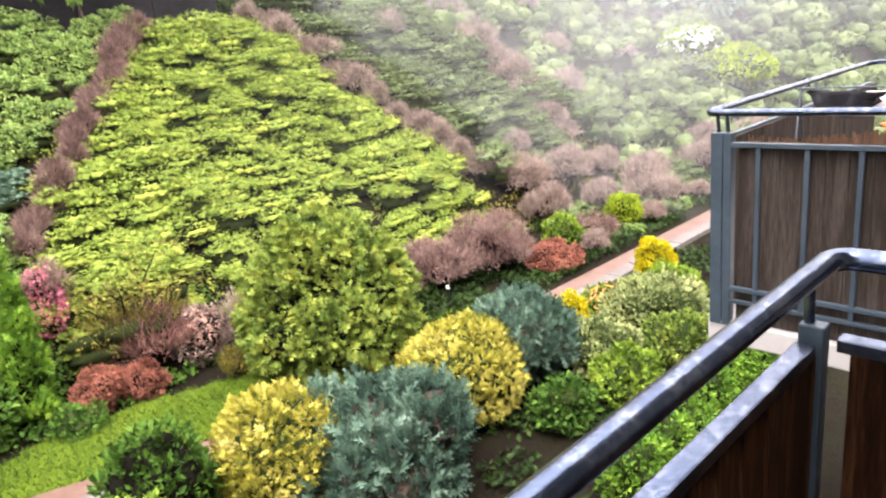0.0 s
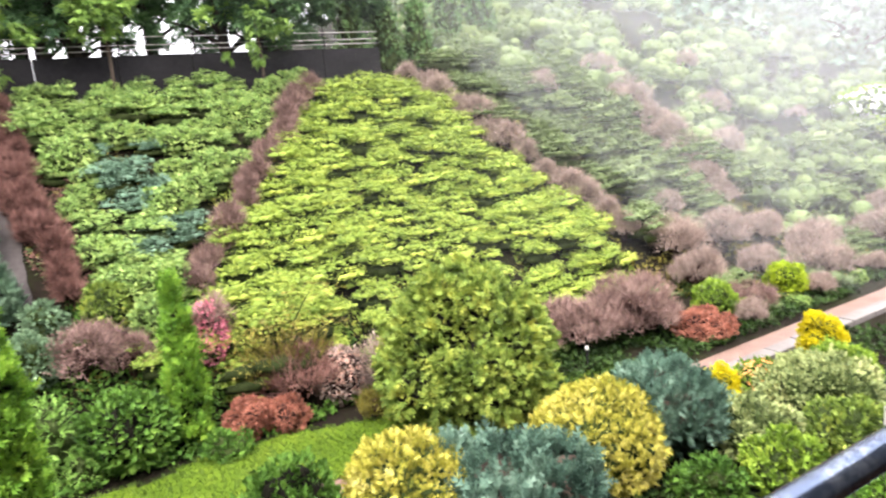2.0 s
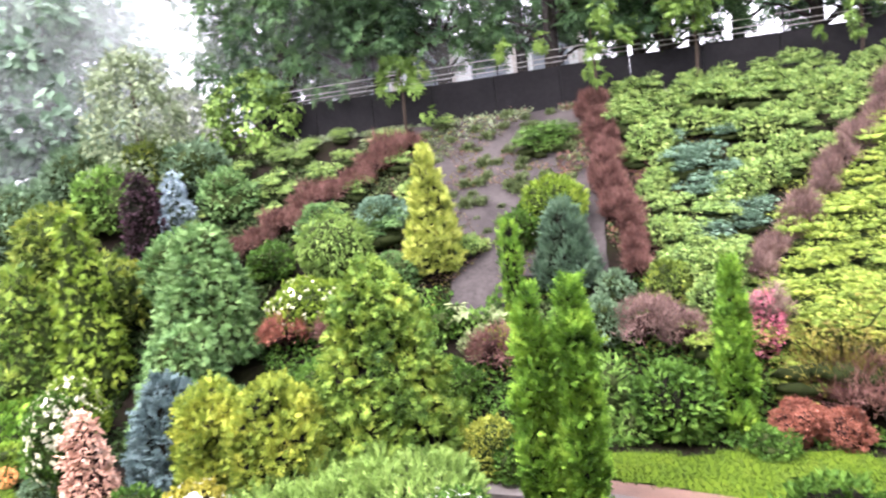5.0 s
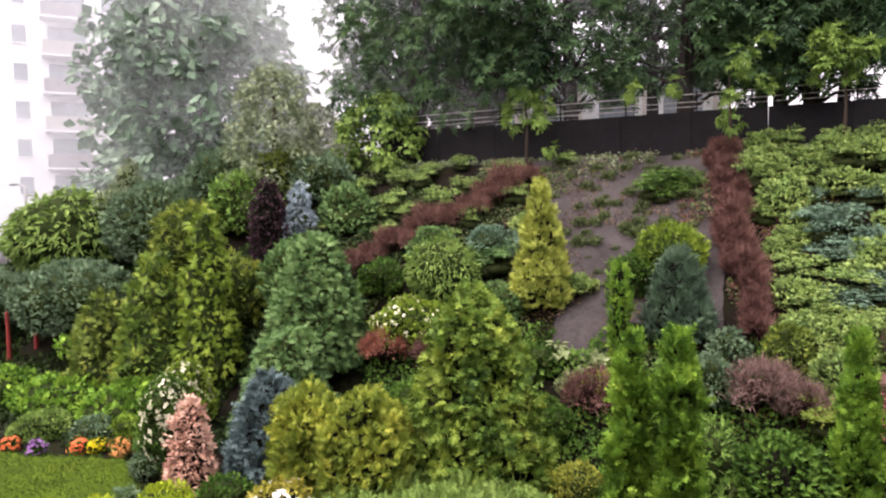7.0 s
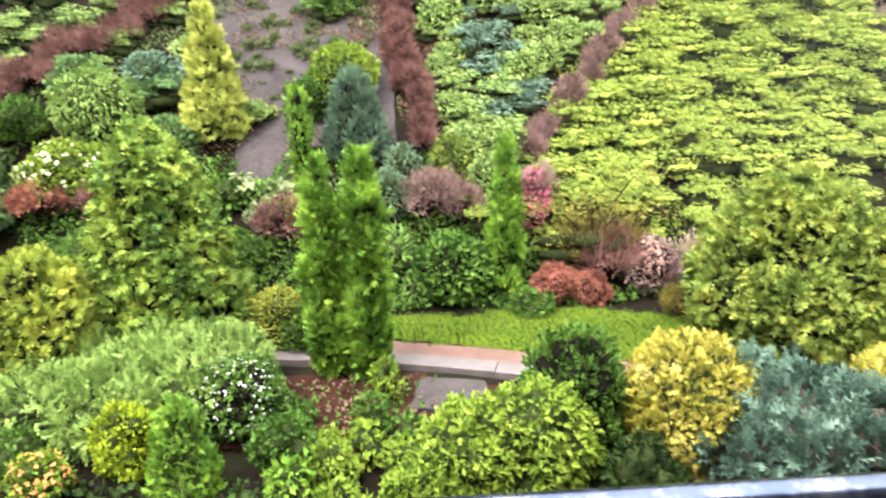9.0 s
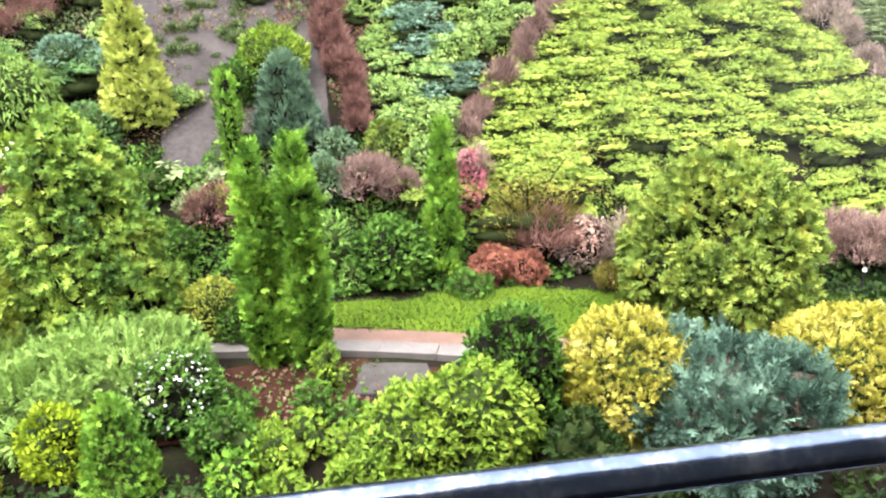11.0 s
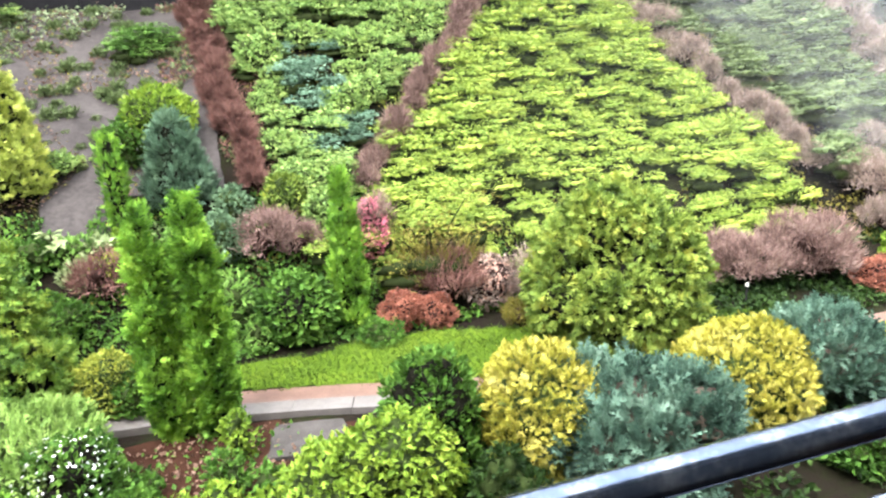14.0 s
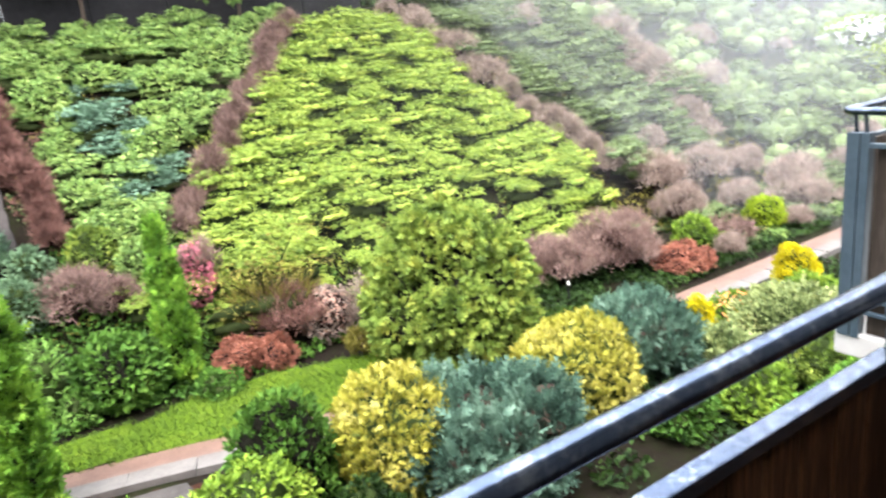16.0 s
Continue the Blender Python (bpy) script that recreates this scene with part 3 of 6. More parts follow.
# ---- plants ----
def thing(name, label, category, x, y, turn=0.0, group="", sink=0.03):
    ob = empty(name, x, y, ground_z(x, y) - sink, turn)
    return tagged(ob, label, category, group)


def lumps_globe(w, h, r, low=-0.55, dense=2.0):
    """Centres and half sizes of leafy clumps over a rounded bush, at uneven depth."""
    area = math.pi * (w * w * 0.55 + w * h * 0.45) * (0.5 - low * 0.5 + 0.12)
    k = int(dense * area / (math.pi * r * r)) + 8
    half = np.array((w / 2, w / 2, h / 2)) - r * 0.4
    turn = rng.uniform(0, 6.28)
    heads = [(np.zeros(3), half * (0.8, 0.8, 0.86))]
    for i in range(5 if w > 0.75 else 3):
        a = turn + i * 2.4
        off = np.array((math.cos(a) * 0.42, math.sin(a) * 0.42, rng.uniform(-0.32, 0.4))) * half * rng.uniform(0.7, 1.1)
        heads.append((off, half * rng.uniform(0.5, 0.68)))
    P = []
    for j, (c, q) in enumerate(heads):
        u = unit(rng.normal(size=(k, 3)))
        x = c + u * q
        free = np.ones(k, bool)
        for m, (c2, q2) in enumerate(heads):
            if m != j:
                free &= np.linalg.norm((x - c2) / q2, axis=1) > 0.93
        P.append(x[free & (x[:, 2] > half[2] * low * 1.3)])
    C = np.concatenate(P)
    C = C[rng.permutation(len(C))[:k]] * (1 - 0.14 * rng.random((min(k, len(C)), 1)) ** 2) + (0, 0, h * 0.5)
    C[:, 2] = np.maximum(C[:, 2], r * 0.5)
    R = r * rng.uniform(0.65, 1.3, (len(C), 1)) * np.array((1, 1, 0.8))
    return creviced(C, (0, 0, h * 0.45), r, 0.4 * min(1.0, h / w)), R


def creviced(C, mid, r, deep=1.0):
    """Draws clumps back along irregular furrows, so that shade gathers between the leafy masses."""
    mid = np.array(mid)
    shift = Vector(rng.uniform(0, 60, 3))
    for c in C:
        d = noise.noise(Vector(c) * (0.34 / r) + shift)
        c += (mid - c) * (0.34 * deep * min(max(0.12 - d, 0), 0.5) / 0.5) * np.array((1, 1, 0.5))
    return C


def inner_body(C, R, mid):
    """The dense shaded inside of a plant, well within its clumps."""
    pick = rng.permutation(len(C))[:max(12, min(len(C) // 4, 60))]
    Q = C[pick].copy()
    Q[:, :2] *= 0.5
    Q[:, 2] = mid + (Q[:, 2] - mid) * 0.74
    return solid_lumps(Q, np.maximum(R[pick] * 1.2, np.linalg.norm(C[pick][:, :2], axis=1)[:, None] * 0.3), 0.85)


def stems(w, h, k=5, mat=None, spread=0.7, thick=0.03):
    p = []
    for i in range(k):
        a = 2 * math.pi * i / k + rng.uniform(-0.4, 0.4)
        q = w * 0.5 * spread * rng.uniform(0.5, 1)
        p.append(tube([(0.03 * math.cos(a), 0.03 * math.sin(a), 0), (q * 0.35 * math.cos(a), q * 0.35 * math.sin(a), h * 0.35), (q * math.cos(a), q * math.sin(a), h * 0.72)], [thick, thick * 0.7, thick * 0.3], 6))
    return joined(*p)


def leaf_mass(name, mesh, ob):
    return part(name, mesh, None, ob, kind="stuff")


def stem_of(ob, h, r=0.03, lean=0.0, mat="bark"):
    part("stem", mesh_of("stem", *tube([(0, 0, 0), (0.02 + lean * h * 0.3, 0.01, h * 0.3), (lean * h * 0.6, 0, h * 0.62)], [r, r * 0.8, r * 0.4], 7), M[mat], True), None, ob)


def ragged(C, w, mid, amount):
    """Pushes the branch ends in and out by slow and by chance amounts, so that the outline is uneven."""
    mid = np.array(mid)
    shift = Vector(rng.uniform(0, 60, 3))
    for c in C:
        k = 1 + amount * 1.5 * noise.noise(Vector(c) * (2.6 / w) + shift) + amount * rng.uniform(-0.4, 0.35) + (amount * 0.7 if rng.random() < 0.08 else 0)
        c[:] = mid + (c - mid) * np.array((k, k, 1 + (k - 1) * 0.8))
    C[:, 2] = np.maximum(C[:, 2], 0.03)
    return C


COLUMN = ((0, 0.7), (0.1, 0.94), (0.4, 1.0), (0.7, 0.92), (0.86, 0.7), (0.94, 0.42), (1, 0.06))
TREE_CONE = ((0, 0.8), (0.12, 0.98), (0.3, 0.94), (0.55, 0.74), (0.8, 0.5), (0.93, 0.28), (1, 0.05))
EGG = ((0, 0.5), (0.1, 0.84), (0.28, 1.0), (0.46, 0.91), (0.64, 0.72), (0.8, 0.5), (0.92, 0.3), (1, 0.05))
GLOBE = ((0, 0.42), (0.14, 0.78), (0.38, 1.0), (0.58, 0.97), (0.78, 0.78), (0.91, 0.5), (1, 0.06))
SPIRE = ((0, 0.7), (0.1, 1.0), (0.3, 0.8), (0.55, 0.54), (0.78, 0.34), (0.92, 0.2), (1, 0.04))
VASE = ((0, 0.3), (0.2, 0.7), (0.5, 1.0), (0.74, 0.96), (0.9, 0.7), (1, 0.12))


def puff(name, label, x, y, w, h, leaf, outline, lump, amp, count, size, wide=0.7, shape=SPRAY, lift=0.5, wild=0.35, core="twig_shade", category="conifer", group="", tall=1.0, uneven=0.1, flowers=None, fl_count=0, fl_size=0.06, bare=0.85):
    """A dense plant with a continuous leafy skin: rounded tufts of size lump with creases between them, leaves standing off each tuft."""
    ob = thing(name, label, category, x, y, rng.uniform(0, 360), group)
    ts, rs = np.array(outline).T
    shift = rng.uniform(0, 60, 3)
    grid = np.linspace(0, 1, 240)
    rad = np.interp(grid, ts, rs) * w / 2
    slope = np.gradient(rad, grid * h)
    weight = np.cumsum((rad + 0.004) * np.sqrt(1 + slope ** 2))
    cell = np.array((lump, lump, lump * tall))

    def skin(a, t):
        r, k = np.interp(t, grid, rad), np.interp(t, grid, slope)
        n = unit(np.stack([np.cos(a), np.sin(a), -k], 1))
        p = np.stack([np.cos(a) * r, np.sin(a) * r, t * h], 1)
        off, deep, way = np.zeros(len(p)), np.zeros(len(p)), np.zeros((len(p), 3))
        for i, q in enumerate(p):
            v = Vector(q / cell + shift)
            d, near = noise.voronoi(v)
            slow = noise.noise(Vector(q) * (1.7 / w) + Vector(shift))
            deep[i] = min(d[0] / 0.8, 1) ** 2
            off[i] = (0.3 - deep[i]) * amp + slow * uneven * w
            way[i] = (np.array(v) - np.array(near[0])) * cell
        off *= 0.3 + 0.7 * np.minimum(r / (0.25 * w), 1)
        return p + n * off[:, None], n, way / lump, deep

    def spread(m):
        return rng.uniform(0, 2 * math.pi, m), np.interp(rng.random(m) * weight[-1], weight, grid)

    # inner body, mostly in shade colours, seen in the creases
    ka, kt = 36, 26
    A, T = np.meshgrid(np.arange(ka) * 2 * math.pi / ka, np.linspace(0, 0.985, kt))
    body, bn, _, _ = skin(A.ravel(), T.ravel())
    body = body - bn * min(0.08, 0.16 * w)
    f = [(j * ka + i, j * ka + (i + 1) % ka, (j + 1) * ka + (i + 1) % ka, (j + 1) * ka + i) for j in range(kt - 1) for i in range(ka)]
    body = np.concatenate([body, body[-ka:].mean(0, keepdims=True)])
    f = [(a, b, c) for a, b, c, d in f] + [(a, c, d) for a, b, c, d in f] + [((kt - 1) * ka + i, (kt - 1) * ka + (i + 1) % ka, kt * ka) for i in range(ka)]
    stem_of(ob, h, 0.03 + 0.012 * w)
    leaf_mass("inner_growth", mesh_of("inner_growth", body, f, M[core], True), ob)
    P, n, way, deep = skin(*spread(count))
    # leaves thinned out in the creases, so the shade-coloured body shows
    keep = rng.random(count) > bare * deep ** 1.5
    P, n, way = P[keep], n[keep], way[keep]
    count = len(P)
    P = P + n * rng.uniform(-0.05, 0.03, (count, 1)) * min(1.0, lump / 0.14)
    P = P + (n + (0, 0, 0.3)) * (rng.random((count, 1)) < 0.06) * rng.uniform(0.2, 0.6, (count, 1)) * size
    D = n * 0.8 + way * 1.3 + np.array((0, 0, lift)) + rng.normal(size=P.shape) * wild
    N = n * 0.9 + way * 1.7 + np.array((0, 0, 0.3)) + rng.normal(size=P.shape) * 0.35
    P[:, 2] = np.maximum(P[:, 2], 0.02)
    leaf_mass("foliage", mesh_of("foliage", *scatter(P, D, N, size * rng.uniform(0.6, 1.3, count), wide, shape), L[leaf]), ob)
    if flowers:
        P, n, way, _ = skin(*spread(fl_count))
        keep = rng.random(fl_count) < np.clip(0.25 + P[:, 2] / h, 0, 1)
        P, n = P[keep] + n[keep] * 0.04, n[keep]
        m = len(P)
        leaf_mass("blossom", mesh_of("blossom", *joined(*[scatter(P, np.cross(n, rng.normal(size=(m, 3))), n + (0, 0, 0.3), fl_size * rng.uniform(0.6, 1.1, m), 0.8, LEAF) for _ in range(4)]), L[flowers]), ob)
    return ob


def skin_count(w, h, k, per, size):
    """Tuft size and leaf count of a bush with about k tufts and per leaves on a tuft of middling size."""
    area = math.pi * w * (0.45 * w + 0.75 * h)
    return min(max(0.95 * math.sqrt(area / k), 0.11), 0.42), int(min(max(1.15 * area * per / 60 / (0.25 * size * size), 250), 8000))


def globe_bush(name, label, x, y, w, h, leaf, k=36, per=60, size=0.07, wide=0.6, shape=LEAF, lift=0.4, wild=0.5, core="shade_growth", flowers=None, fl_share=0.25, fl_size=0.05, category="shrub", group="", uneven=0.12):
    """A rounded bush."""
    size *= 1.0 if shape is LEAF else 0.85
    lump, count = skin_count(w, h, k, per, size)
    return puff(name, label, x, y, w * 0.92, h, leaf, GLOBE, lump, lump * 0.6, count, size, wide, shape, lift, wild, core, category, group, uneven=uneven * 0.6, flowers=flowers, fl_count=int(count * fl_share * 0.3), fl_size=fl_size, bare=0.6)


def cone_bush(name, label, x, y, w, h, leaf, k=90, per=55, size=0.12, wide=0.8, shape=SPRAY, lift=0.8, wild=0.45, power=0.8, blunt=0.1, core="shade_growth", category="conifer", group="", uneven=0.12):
    """A cone-shaped or columnar plant; power bends its sides, blunt widens its top."""
    size = min(size * 0.8, 0.16)
    lump, count = skin_count(w, h * 0.8, k, per, size)
    sides = [(0, 0.75)] + [(t, (1 - t) ** power * (1 - blunt) + blunt) for t in (0.08, 0.2, 0.35, 0.5, 0.65, 0.8, 0.9, 0.96)] + [(1, 0.04)]
    return puff(name, label, x, y, w * 0.92, h, leaf, sides, lump, lump * 0.7, count, size, wide, shape, lift, wild, core, category, group, tall=0.85, uneven=uneven * 0.5, bare=0.5)


def twig_bush(name, label, x, y, w, h, leaf, k=26, per=60, size=0.16, core="red_twig_shade", leafy=30, category="shrub", group="", leaf_size=0.05):
    """A bush of many fine rising twigs set with small leaves."""
    ob = thing(name, label, category, x, y, rng.uniform(0, 360), group)
    C, R = lumps_globe(w, h, min(0.15, w * 0.16), -0.3, 1.5)
    C = ragged(C, w, (0, 0, h * 0.3), 0.26)
    stem_of(ob, h, 0.025)
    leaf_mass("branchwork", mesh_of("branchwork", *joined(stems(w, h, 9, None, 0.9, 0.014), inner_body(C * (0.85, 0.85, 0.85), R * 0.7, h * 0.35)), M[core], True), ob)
    leaf_mass("twig_mass", mesh_of("twig_mass", *clothe(C, R * 0.95, int(per * 0.5), size * 1.45, 0.085, TWIG, 1.3, 0.5, axis=(0, 0, 0)), L[leaf]), ob)
    leaf_mass("foliage", mesh_of("foliage", *clothe(C, R, int(leafy * 0.6), leaf_size * 1.2, 0.6, LEAF, 0.5, 0.7, axis=(0, 0, 0)), L[leaf]), ob)
    return ob


def juniper(name, label, x, y, w, h, leaf, pads=6, per=230, size=0.095, category="juniper", group="", turn=0.0):
    """A spreading juniper: flat shelves of feathery sprays on low arms; dark lumps below stand for the shade between
    them.
    """
    ob = thing(name, label, category, x, y, turn, group, 0.05)
    P, T, arms = [], [], []
    for i in range(pads):
        a = 2 * math.pi * (i + rng.uniform(-0.3, 0.3)) / pads
        q = w * 0.30 * rng.uniform(0.55, 1.15) * (i > 0)
        c = np.array((q * math.cos(a) * 1.3, q * math.sin(a), h * rng.uniform(0.5, 1.0) + q * math.sin(a) * RISE * 0.55))
        r = np.array((w * rng.uniform(0.26, 0.38), w * rng.uniform(0.15, 0.21), min(h * 0.2, 0.14)))
        n = int(per * 0.56 * rng.uniform(0.8, 1.2))
        u = unit(rng.normal(size=(n, 3)) * (1, 1, 0.8))
        rad = rng.random((n, 1)) ** 0.45
        p = c + r * u * rad
        p[:, 2] = c[2] + r[2] * (1.1 - rad[:, 0] ** 2 * 1.6) + rng.normal(size=n) * 0.022
        d = u * (1, 1, 0.1) + (math.cos(a) * 0.5, math.sin(a) * 0.5 - 0.35, 0.1) + rng.normal(size=(n, 3)) * 0.3
        P.append(scatter(p, d, np.array((0, -0.2, 0.85)) + u * (0.75, 0.75, 0) * rad + rng.normal(size=(n, 3)) * 0.28, size * rng.uniform(0.5, 1.25, n), 0.95, TUFT))
        arms.append(tube([(0, 0, 0.02), (c[0] * 0.5, c[1] * 0.5, c[2] * 0.7), tuple(c)], [0.03, 0.02, 0.008], 5))
        T.append((c, r))
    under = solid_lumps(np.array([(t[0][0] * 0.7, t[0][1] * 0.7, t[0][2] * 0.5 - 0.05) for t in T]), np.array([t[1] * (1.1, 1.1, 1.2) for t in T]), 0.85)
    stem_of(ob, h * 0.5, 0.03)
    leaf_mass("branchwork", mesh_of("branchwork", *joined(*arms, under), M["juniper_shade"], True), ob)
    K, Q = np.array([t[0] for t in T]), np.array([t[1] for t in T])
    ax = np.tile((1.0, 0.0, 0.0), (len(T), 1))
    for dx in (-0.48, 0.0, 0.48) if category == "juniper" else ():
        P.append(bodies(K + Q * (dx, rng.uniform(-0.2, 0.2), -0.1), ax, Q[:, 1], 0.62 * w / 0.9, 0.82, 0.42, 0.0))
    leaf_mass("foliage", mesh_of("foliage", *joined(*P), L[leaf]), ob)
    return ob


def planted(makers, spots, group, size=(0.85, 1.2)):
    """Sets copies of the given plants at spots; the first ones stand where they were built."""
    for i, (x, y) in enumerate(spots):
        src = makers[int(rng.integers(len(makers)))]
        s = rng.uniform(*size)
        c = copy_thing(src, pose(x, y, ground_z(x, y) - 0.05, 0, 0, rng.uniform(-25, 25)))
        c.scale = (s * rng.uniform(0.9, 1.15), s, s * rng.uniform(0.85, 1.15))
        c["group"] = group


def spots_in(left, right, y0, y1, step, jitter=0.3):
    """Staggered places on the bank between two lines that give x for a height y."""
    out, row, y = [], 0, y0
    while y < y1:
        x = left(y) + (step * 0.5 if row % 2 else 0.05)
        while x < right(y):
            out.append((x + rng.uniform(-jitter, jitter) * step, y + rng.uniform(-jitter, jitter) * step * 0.7))
            x += step
        y += step * 0.62
        row += 1
    return out


def line(xa, ya, xb, yb):
    return lambda y: xa + (xb - xa) * (y - ya) / (yb - ya)


row_left, row_mid, row_right, row_pink = line(0.15, 14.8, -0.8, 20.2), line(2.3, 14.0, 7.8, 20.1), line(13.6, 13.0, 11.3, 20.1), line(18.3, 14.5, 19.6, 20.0)

def thicket(spots):
    """Far bushes that run into one another on the hillside: rounded mounds under short sprays."""
    P = []
    for x, y in spots:
        s = rng.uniform(0.8, 1.4) * (1.7 if x > 40 else 1.0)
        C = rng.normal(size=(4, 3)) * (0.5 * s, 0.4 * s, 0.1 * s) + (x, y, 0.25 * s)
        C[:, 2] += [ground_z(q[0], q[1]) for q in C]
        R = np.array((0.5, 0.45, 0.34)) * s * rng.uniform(0.7, 1.2, (4, 1))
        P.append(solid_lumps(C, R, 0.9, 2, 0.07))
        P.append(clothe(C, R, 46, 0.24 * s, 0.8, TUFT, 0.2, 0.5, axis=C.mean(0) - (0, 0, 0.6)))
    tagged(new("juniper_thicket", mesh_of("juniper_thicket", *joined(*P), L["juniper_dull"])), "grey-green junipers growing together on the misty hillside", "juniper", kind="stuff")


def ground_cover(name, label, lo, hi, count, leaf, size, skip=None):
    """Low leafy growth over the soil."""
    p = np.stack([rng.uniform(lo[0], hi[0], count), rng.uniform(lo[1], hi[1], count), np.zeros(count)], 1)
    keep = [noise.noise(Vector((q[0] * 0.8, q[1] * 0.8, 4.0))) > -0.12 and not (skip and skip(q[0], q[1])) for q in p]
    p = p[np.array(keep)]
    p[:, 2] = [ground_z(q[0], q[1]) + abs(rng.normal()) * 0.06 + 0.02 for q in p]
    n = len(p)
    tagged(new(name, mesh_of(name, *scatter(p, rng.normal(size=(n, 3)) + (0, 0, 0.5), rng.normal(size=(n, 3)) * 0.4 + (0, -0.2, 1), size * rng.uniform(0.6, 1.4, n), 0.7, LEAF), L[leaf])), label, "ground cover", kind="stuff")


# the triangle of golden junipers on the bank
gold = [juniper("juniper_shrub", "spreading golden-green juniper shrub on the bank", x, y, 1.25, 0.62, "juniper", 5, 330, 0.074)
        for x, y in ((6.0, 13.1), (7.4, 13.2), (8.9, 13.0), (10.4, 13.2))]
planted(gold, [p for p in spots_in(lambda y: row_mid(y) + 0.55, lambda y: row_right(y) - 0.5, 12.75, 20.0, 0.9) if p[1] > 13.6 or p[0] < 5.3 or p[0] > 11.2], "golden junipers on the bank", (0.95, 1.3))
planted(gold, spots_in(lambda y: 3.3, lambda y: 12.6, 11.9, 12.7, 1.0), "golden junipers on the bank", (0.75, 1.0))

# mixed junipers between the two mauve rows
green = [juniper("juniper_shrub", "spreading mid-green juniper shrub on the bank", x, y, 1.1, 0.6, "juniper_green", 5, 200) for x, y in ((1.2, 15.0), (2.0, 15.6))]
bluish = [juniper("juniper_shrub", "spreading blue-green juniper shrub on the bank", x, y, 1.1, 0.55, "juniper_blue", 5, 200) for x, y in ((2.2, 16.4), (1.6, 17.2))]
mounds = [globe_bush("low_shrub", "low mound of fresh green leaves on the bank", x, y, 1.0, 0.62, "juniper_green", 20, 60, 0.1, lift=0.1, uneven=0.28) for x, y in ((0.9, 14.5), (1.9, 14.4))]
bed = spots_in(lambda y: row_left(y) + 0.75, lambda y: row_mid(y) - 0.6, 14.3, 20.3, 0.85)
for p in bed:
    near_blue = abs(p[0] - 2.2) < 1.1 and 14.9 < p[1] < 18.2
    planted(bluish if near_blue and rng.random() < 0.8 else (mounds if rng.random() < 0.55 else green), [p], "low shrubs between the rows", (0.72, 1.1))

# duller junipers beyond the right-hand row, and low ones at the far left
dull = [juniper("juniper_shrub", "spreading grey-green juniper shrub on the bank", x, y, 1.5, 0.75, "juniper_dull", 6, 200) for x, y in ((14.6, 17.0), (15.8, 18.0), (14.8, 14.6))]
planted(dull, [p for p in spots_in(lambda y: row_right(y) + 0.9, lambda y: 17.9, 13.0, 20.6, 1.15) if rng.random() < 0.95], "grey-green junipers on the bank", (0.8, 1.25))
thicket(spots_in(lambda y: 27.0, lambda y: 72.0, 2.5, 12.0, 2.6))
thicket(spots_in(lambda y: 40.0, lambda y: 72.0, 12.5, 30.0, 3.4))
thicket([p for p in spots_in(lambda y: 20.0, lambda y: 40.0, 11.8, 28.5, 1.9) if rng.random() < 0.85])
planted(green, [p for p in spots_in(lambda y: -12.0, lambda y: -6.2 + (y - 17.3) * 0.5, 16.8, 20.0, 1.15) if rng.random() < 0.75], "low junipers at the top of the bank", (0.6, 0.95))
fresh = [juniper("juniper_shrub", "fresh green spreading juniper on the bare bank", -1.95, 18.55, 1.1, 0.6, "fern_dark", 6, 220)]
planted(fresh, [(-2.2, 18.3), (-1.7, 18.5), (-1.5, 18.75)], "low junipers at the top of the bank", (0.7, 0.9))

# small tufts on the bare soil
tuft = globe_bush("grass_tuft", "small dark green tuft on the bare bank", -2.8, 17.3, 0.34, 0.2, "juniper_dull", 8, 26, 0.12, 0.35, category="tuft", group="tufts on the bare bank")
planted([tuft], [p for p in spots_in(lambda y: -4.9 - (y - 15.5) * 0.15, lambda y: -1.2, 15.4, 19.9, 0.55) if rng.random() < 0.75], "tufts on the bare bank", (0.5, 1.2))

# mauve and maroon rows up the bank
def bank_row(at, y0, y1, step, leaf, label, group, w=0.8, h=0.62, core="red_twig_shade"):
    src = [twig_bush("barberry_bush", label, at(y0), y0, w, h, leaf, group=group, core=core), twig_bush("barberry_bush", label, at(y0 + step), y0 + step, w, h * 1.1, leaf, group=group, core=core)]
    y = y0 + 2 * step
    while y < y1:
        planted(src, [(at(y) + rng.uniform(-0.18, 0.18), y)], group, (0.85, 1.2))
        if rng.random() < 0.4:
            planted(src, [(at(y) + rng.choice((-0.26, 0.26)), y + step * 0.4)], group, (0.7, 1.0))
        y += step


bank_row(row_left, 14.5, 20.2, 0.34, "maroon", "maroon twiggy barberry bush in a row on the bank", "maroon row", 0.5, 0.5)
bank_row(row_mid, 14.2, 20.2, 0.36, "mauve", "mauve-brown twiggy bush in a row on the bank", "mauve row beside the triangle", 0.6, 0.6)
bank_row(row_right, 13.2, 20.2, 0.58, "dusty_pink", "dusty mauve twiggy bush in a row on the bank", "dusty mauve row", 0.86, 0.75)
bank_row(row_pink, 13.6, 20.2, 0.6, "dusty_pink", "pale pinkish twiggy bush in a row on the bank", "pale pink row", 1.2, 0.8)
diag = [twig_bush("barberry_bush", "maroon twiggy barberry bush in a slanting row", -6.0, 18.9, 0.9, 0.62, "maroon", group="slanting maroon row"), twig_bush("barberry_bush", "maroon twiggy barberry bush in a slanting row", -6.5, 18.5, 0.9, 0.7, "maroon", group="slanting maroon row")]
for i in range(14):
    t = i / 13
    planted(diag, [(-6.3 - 4.3 * t + rng.uniform(-0.15, 0.15), 18.7 - 3.3 * t + rng.uniform(-0.15, 0.15))], "slanting maroon row", (0.8, 1.15))
thicket(spots_in(lambda y: 13.4, lambda y: 20.0, 20.6, 27.0, 1.3))
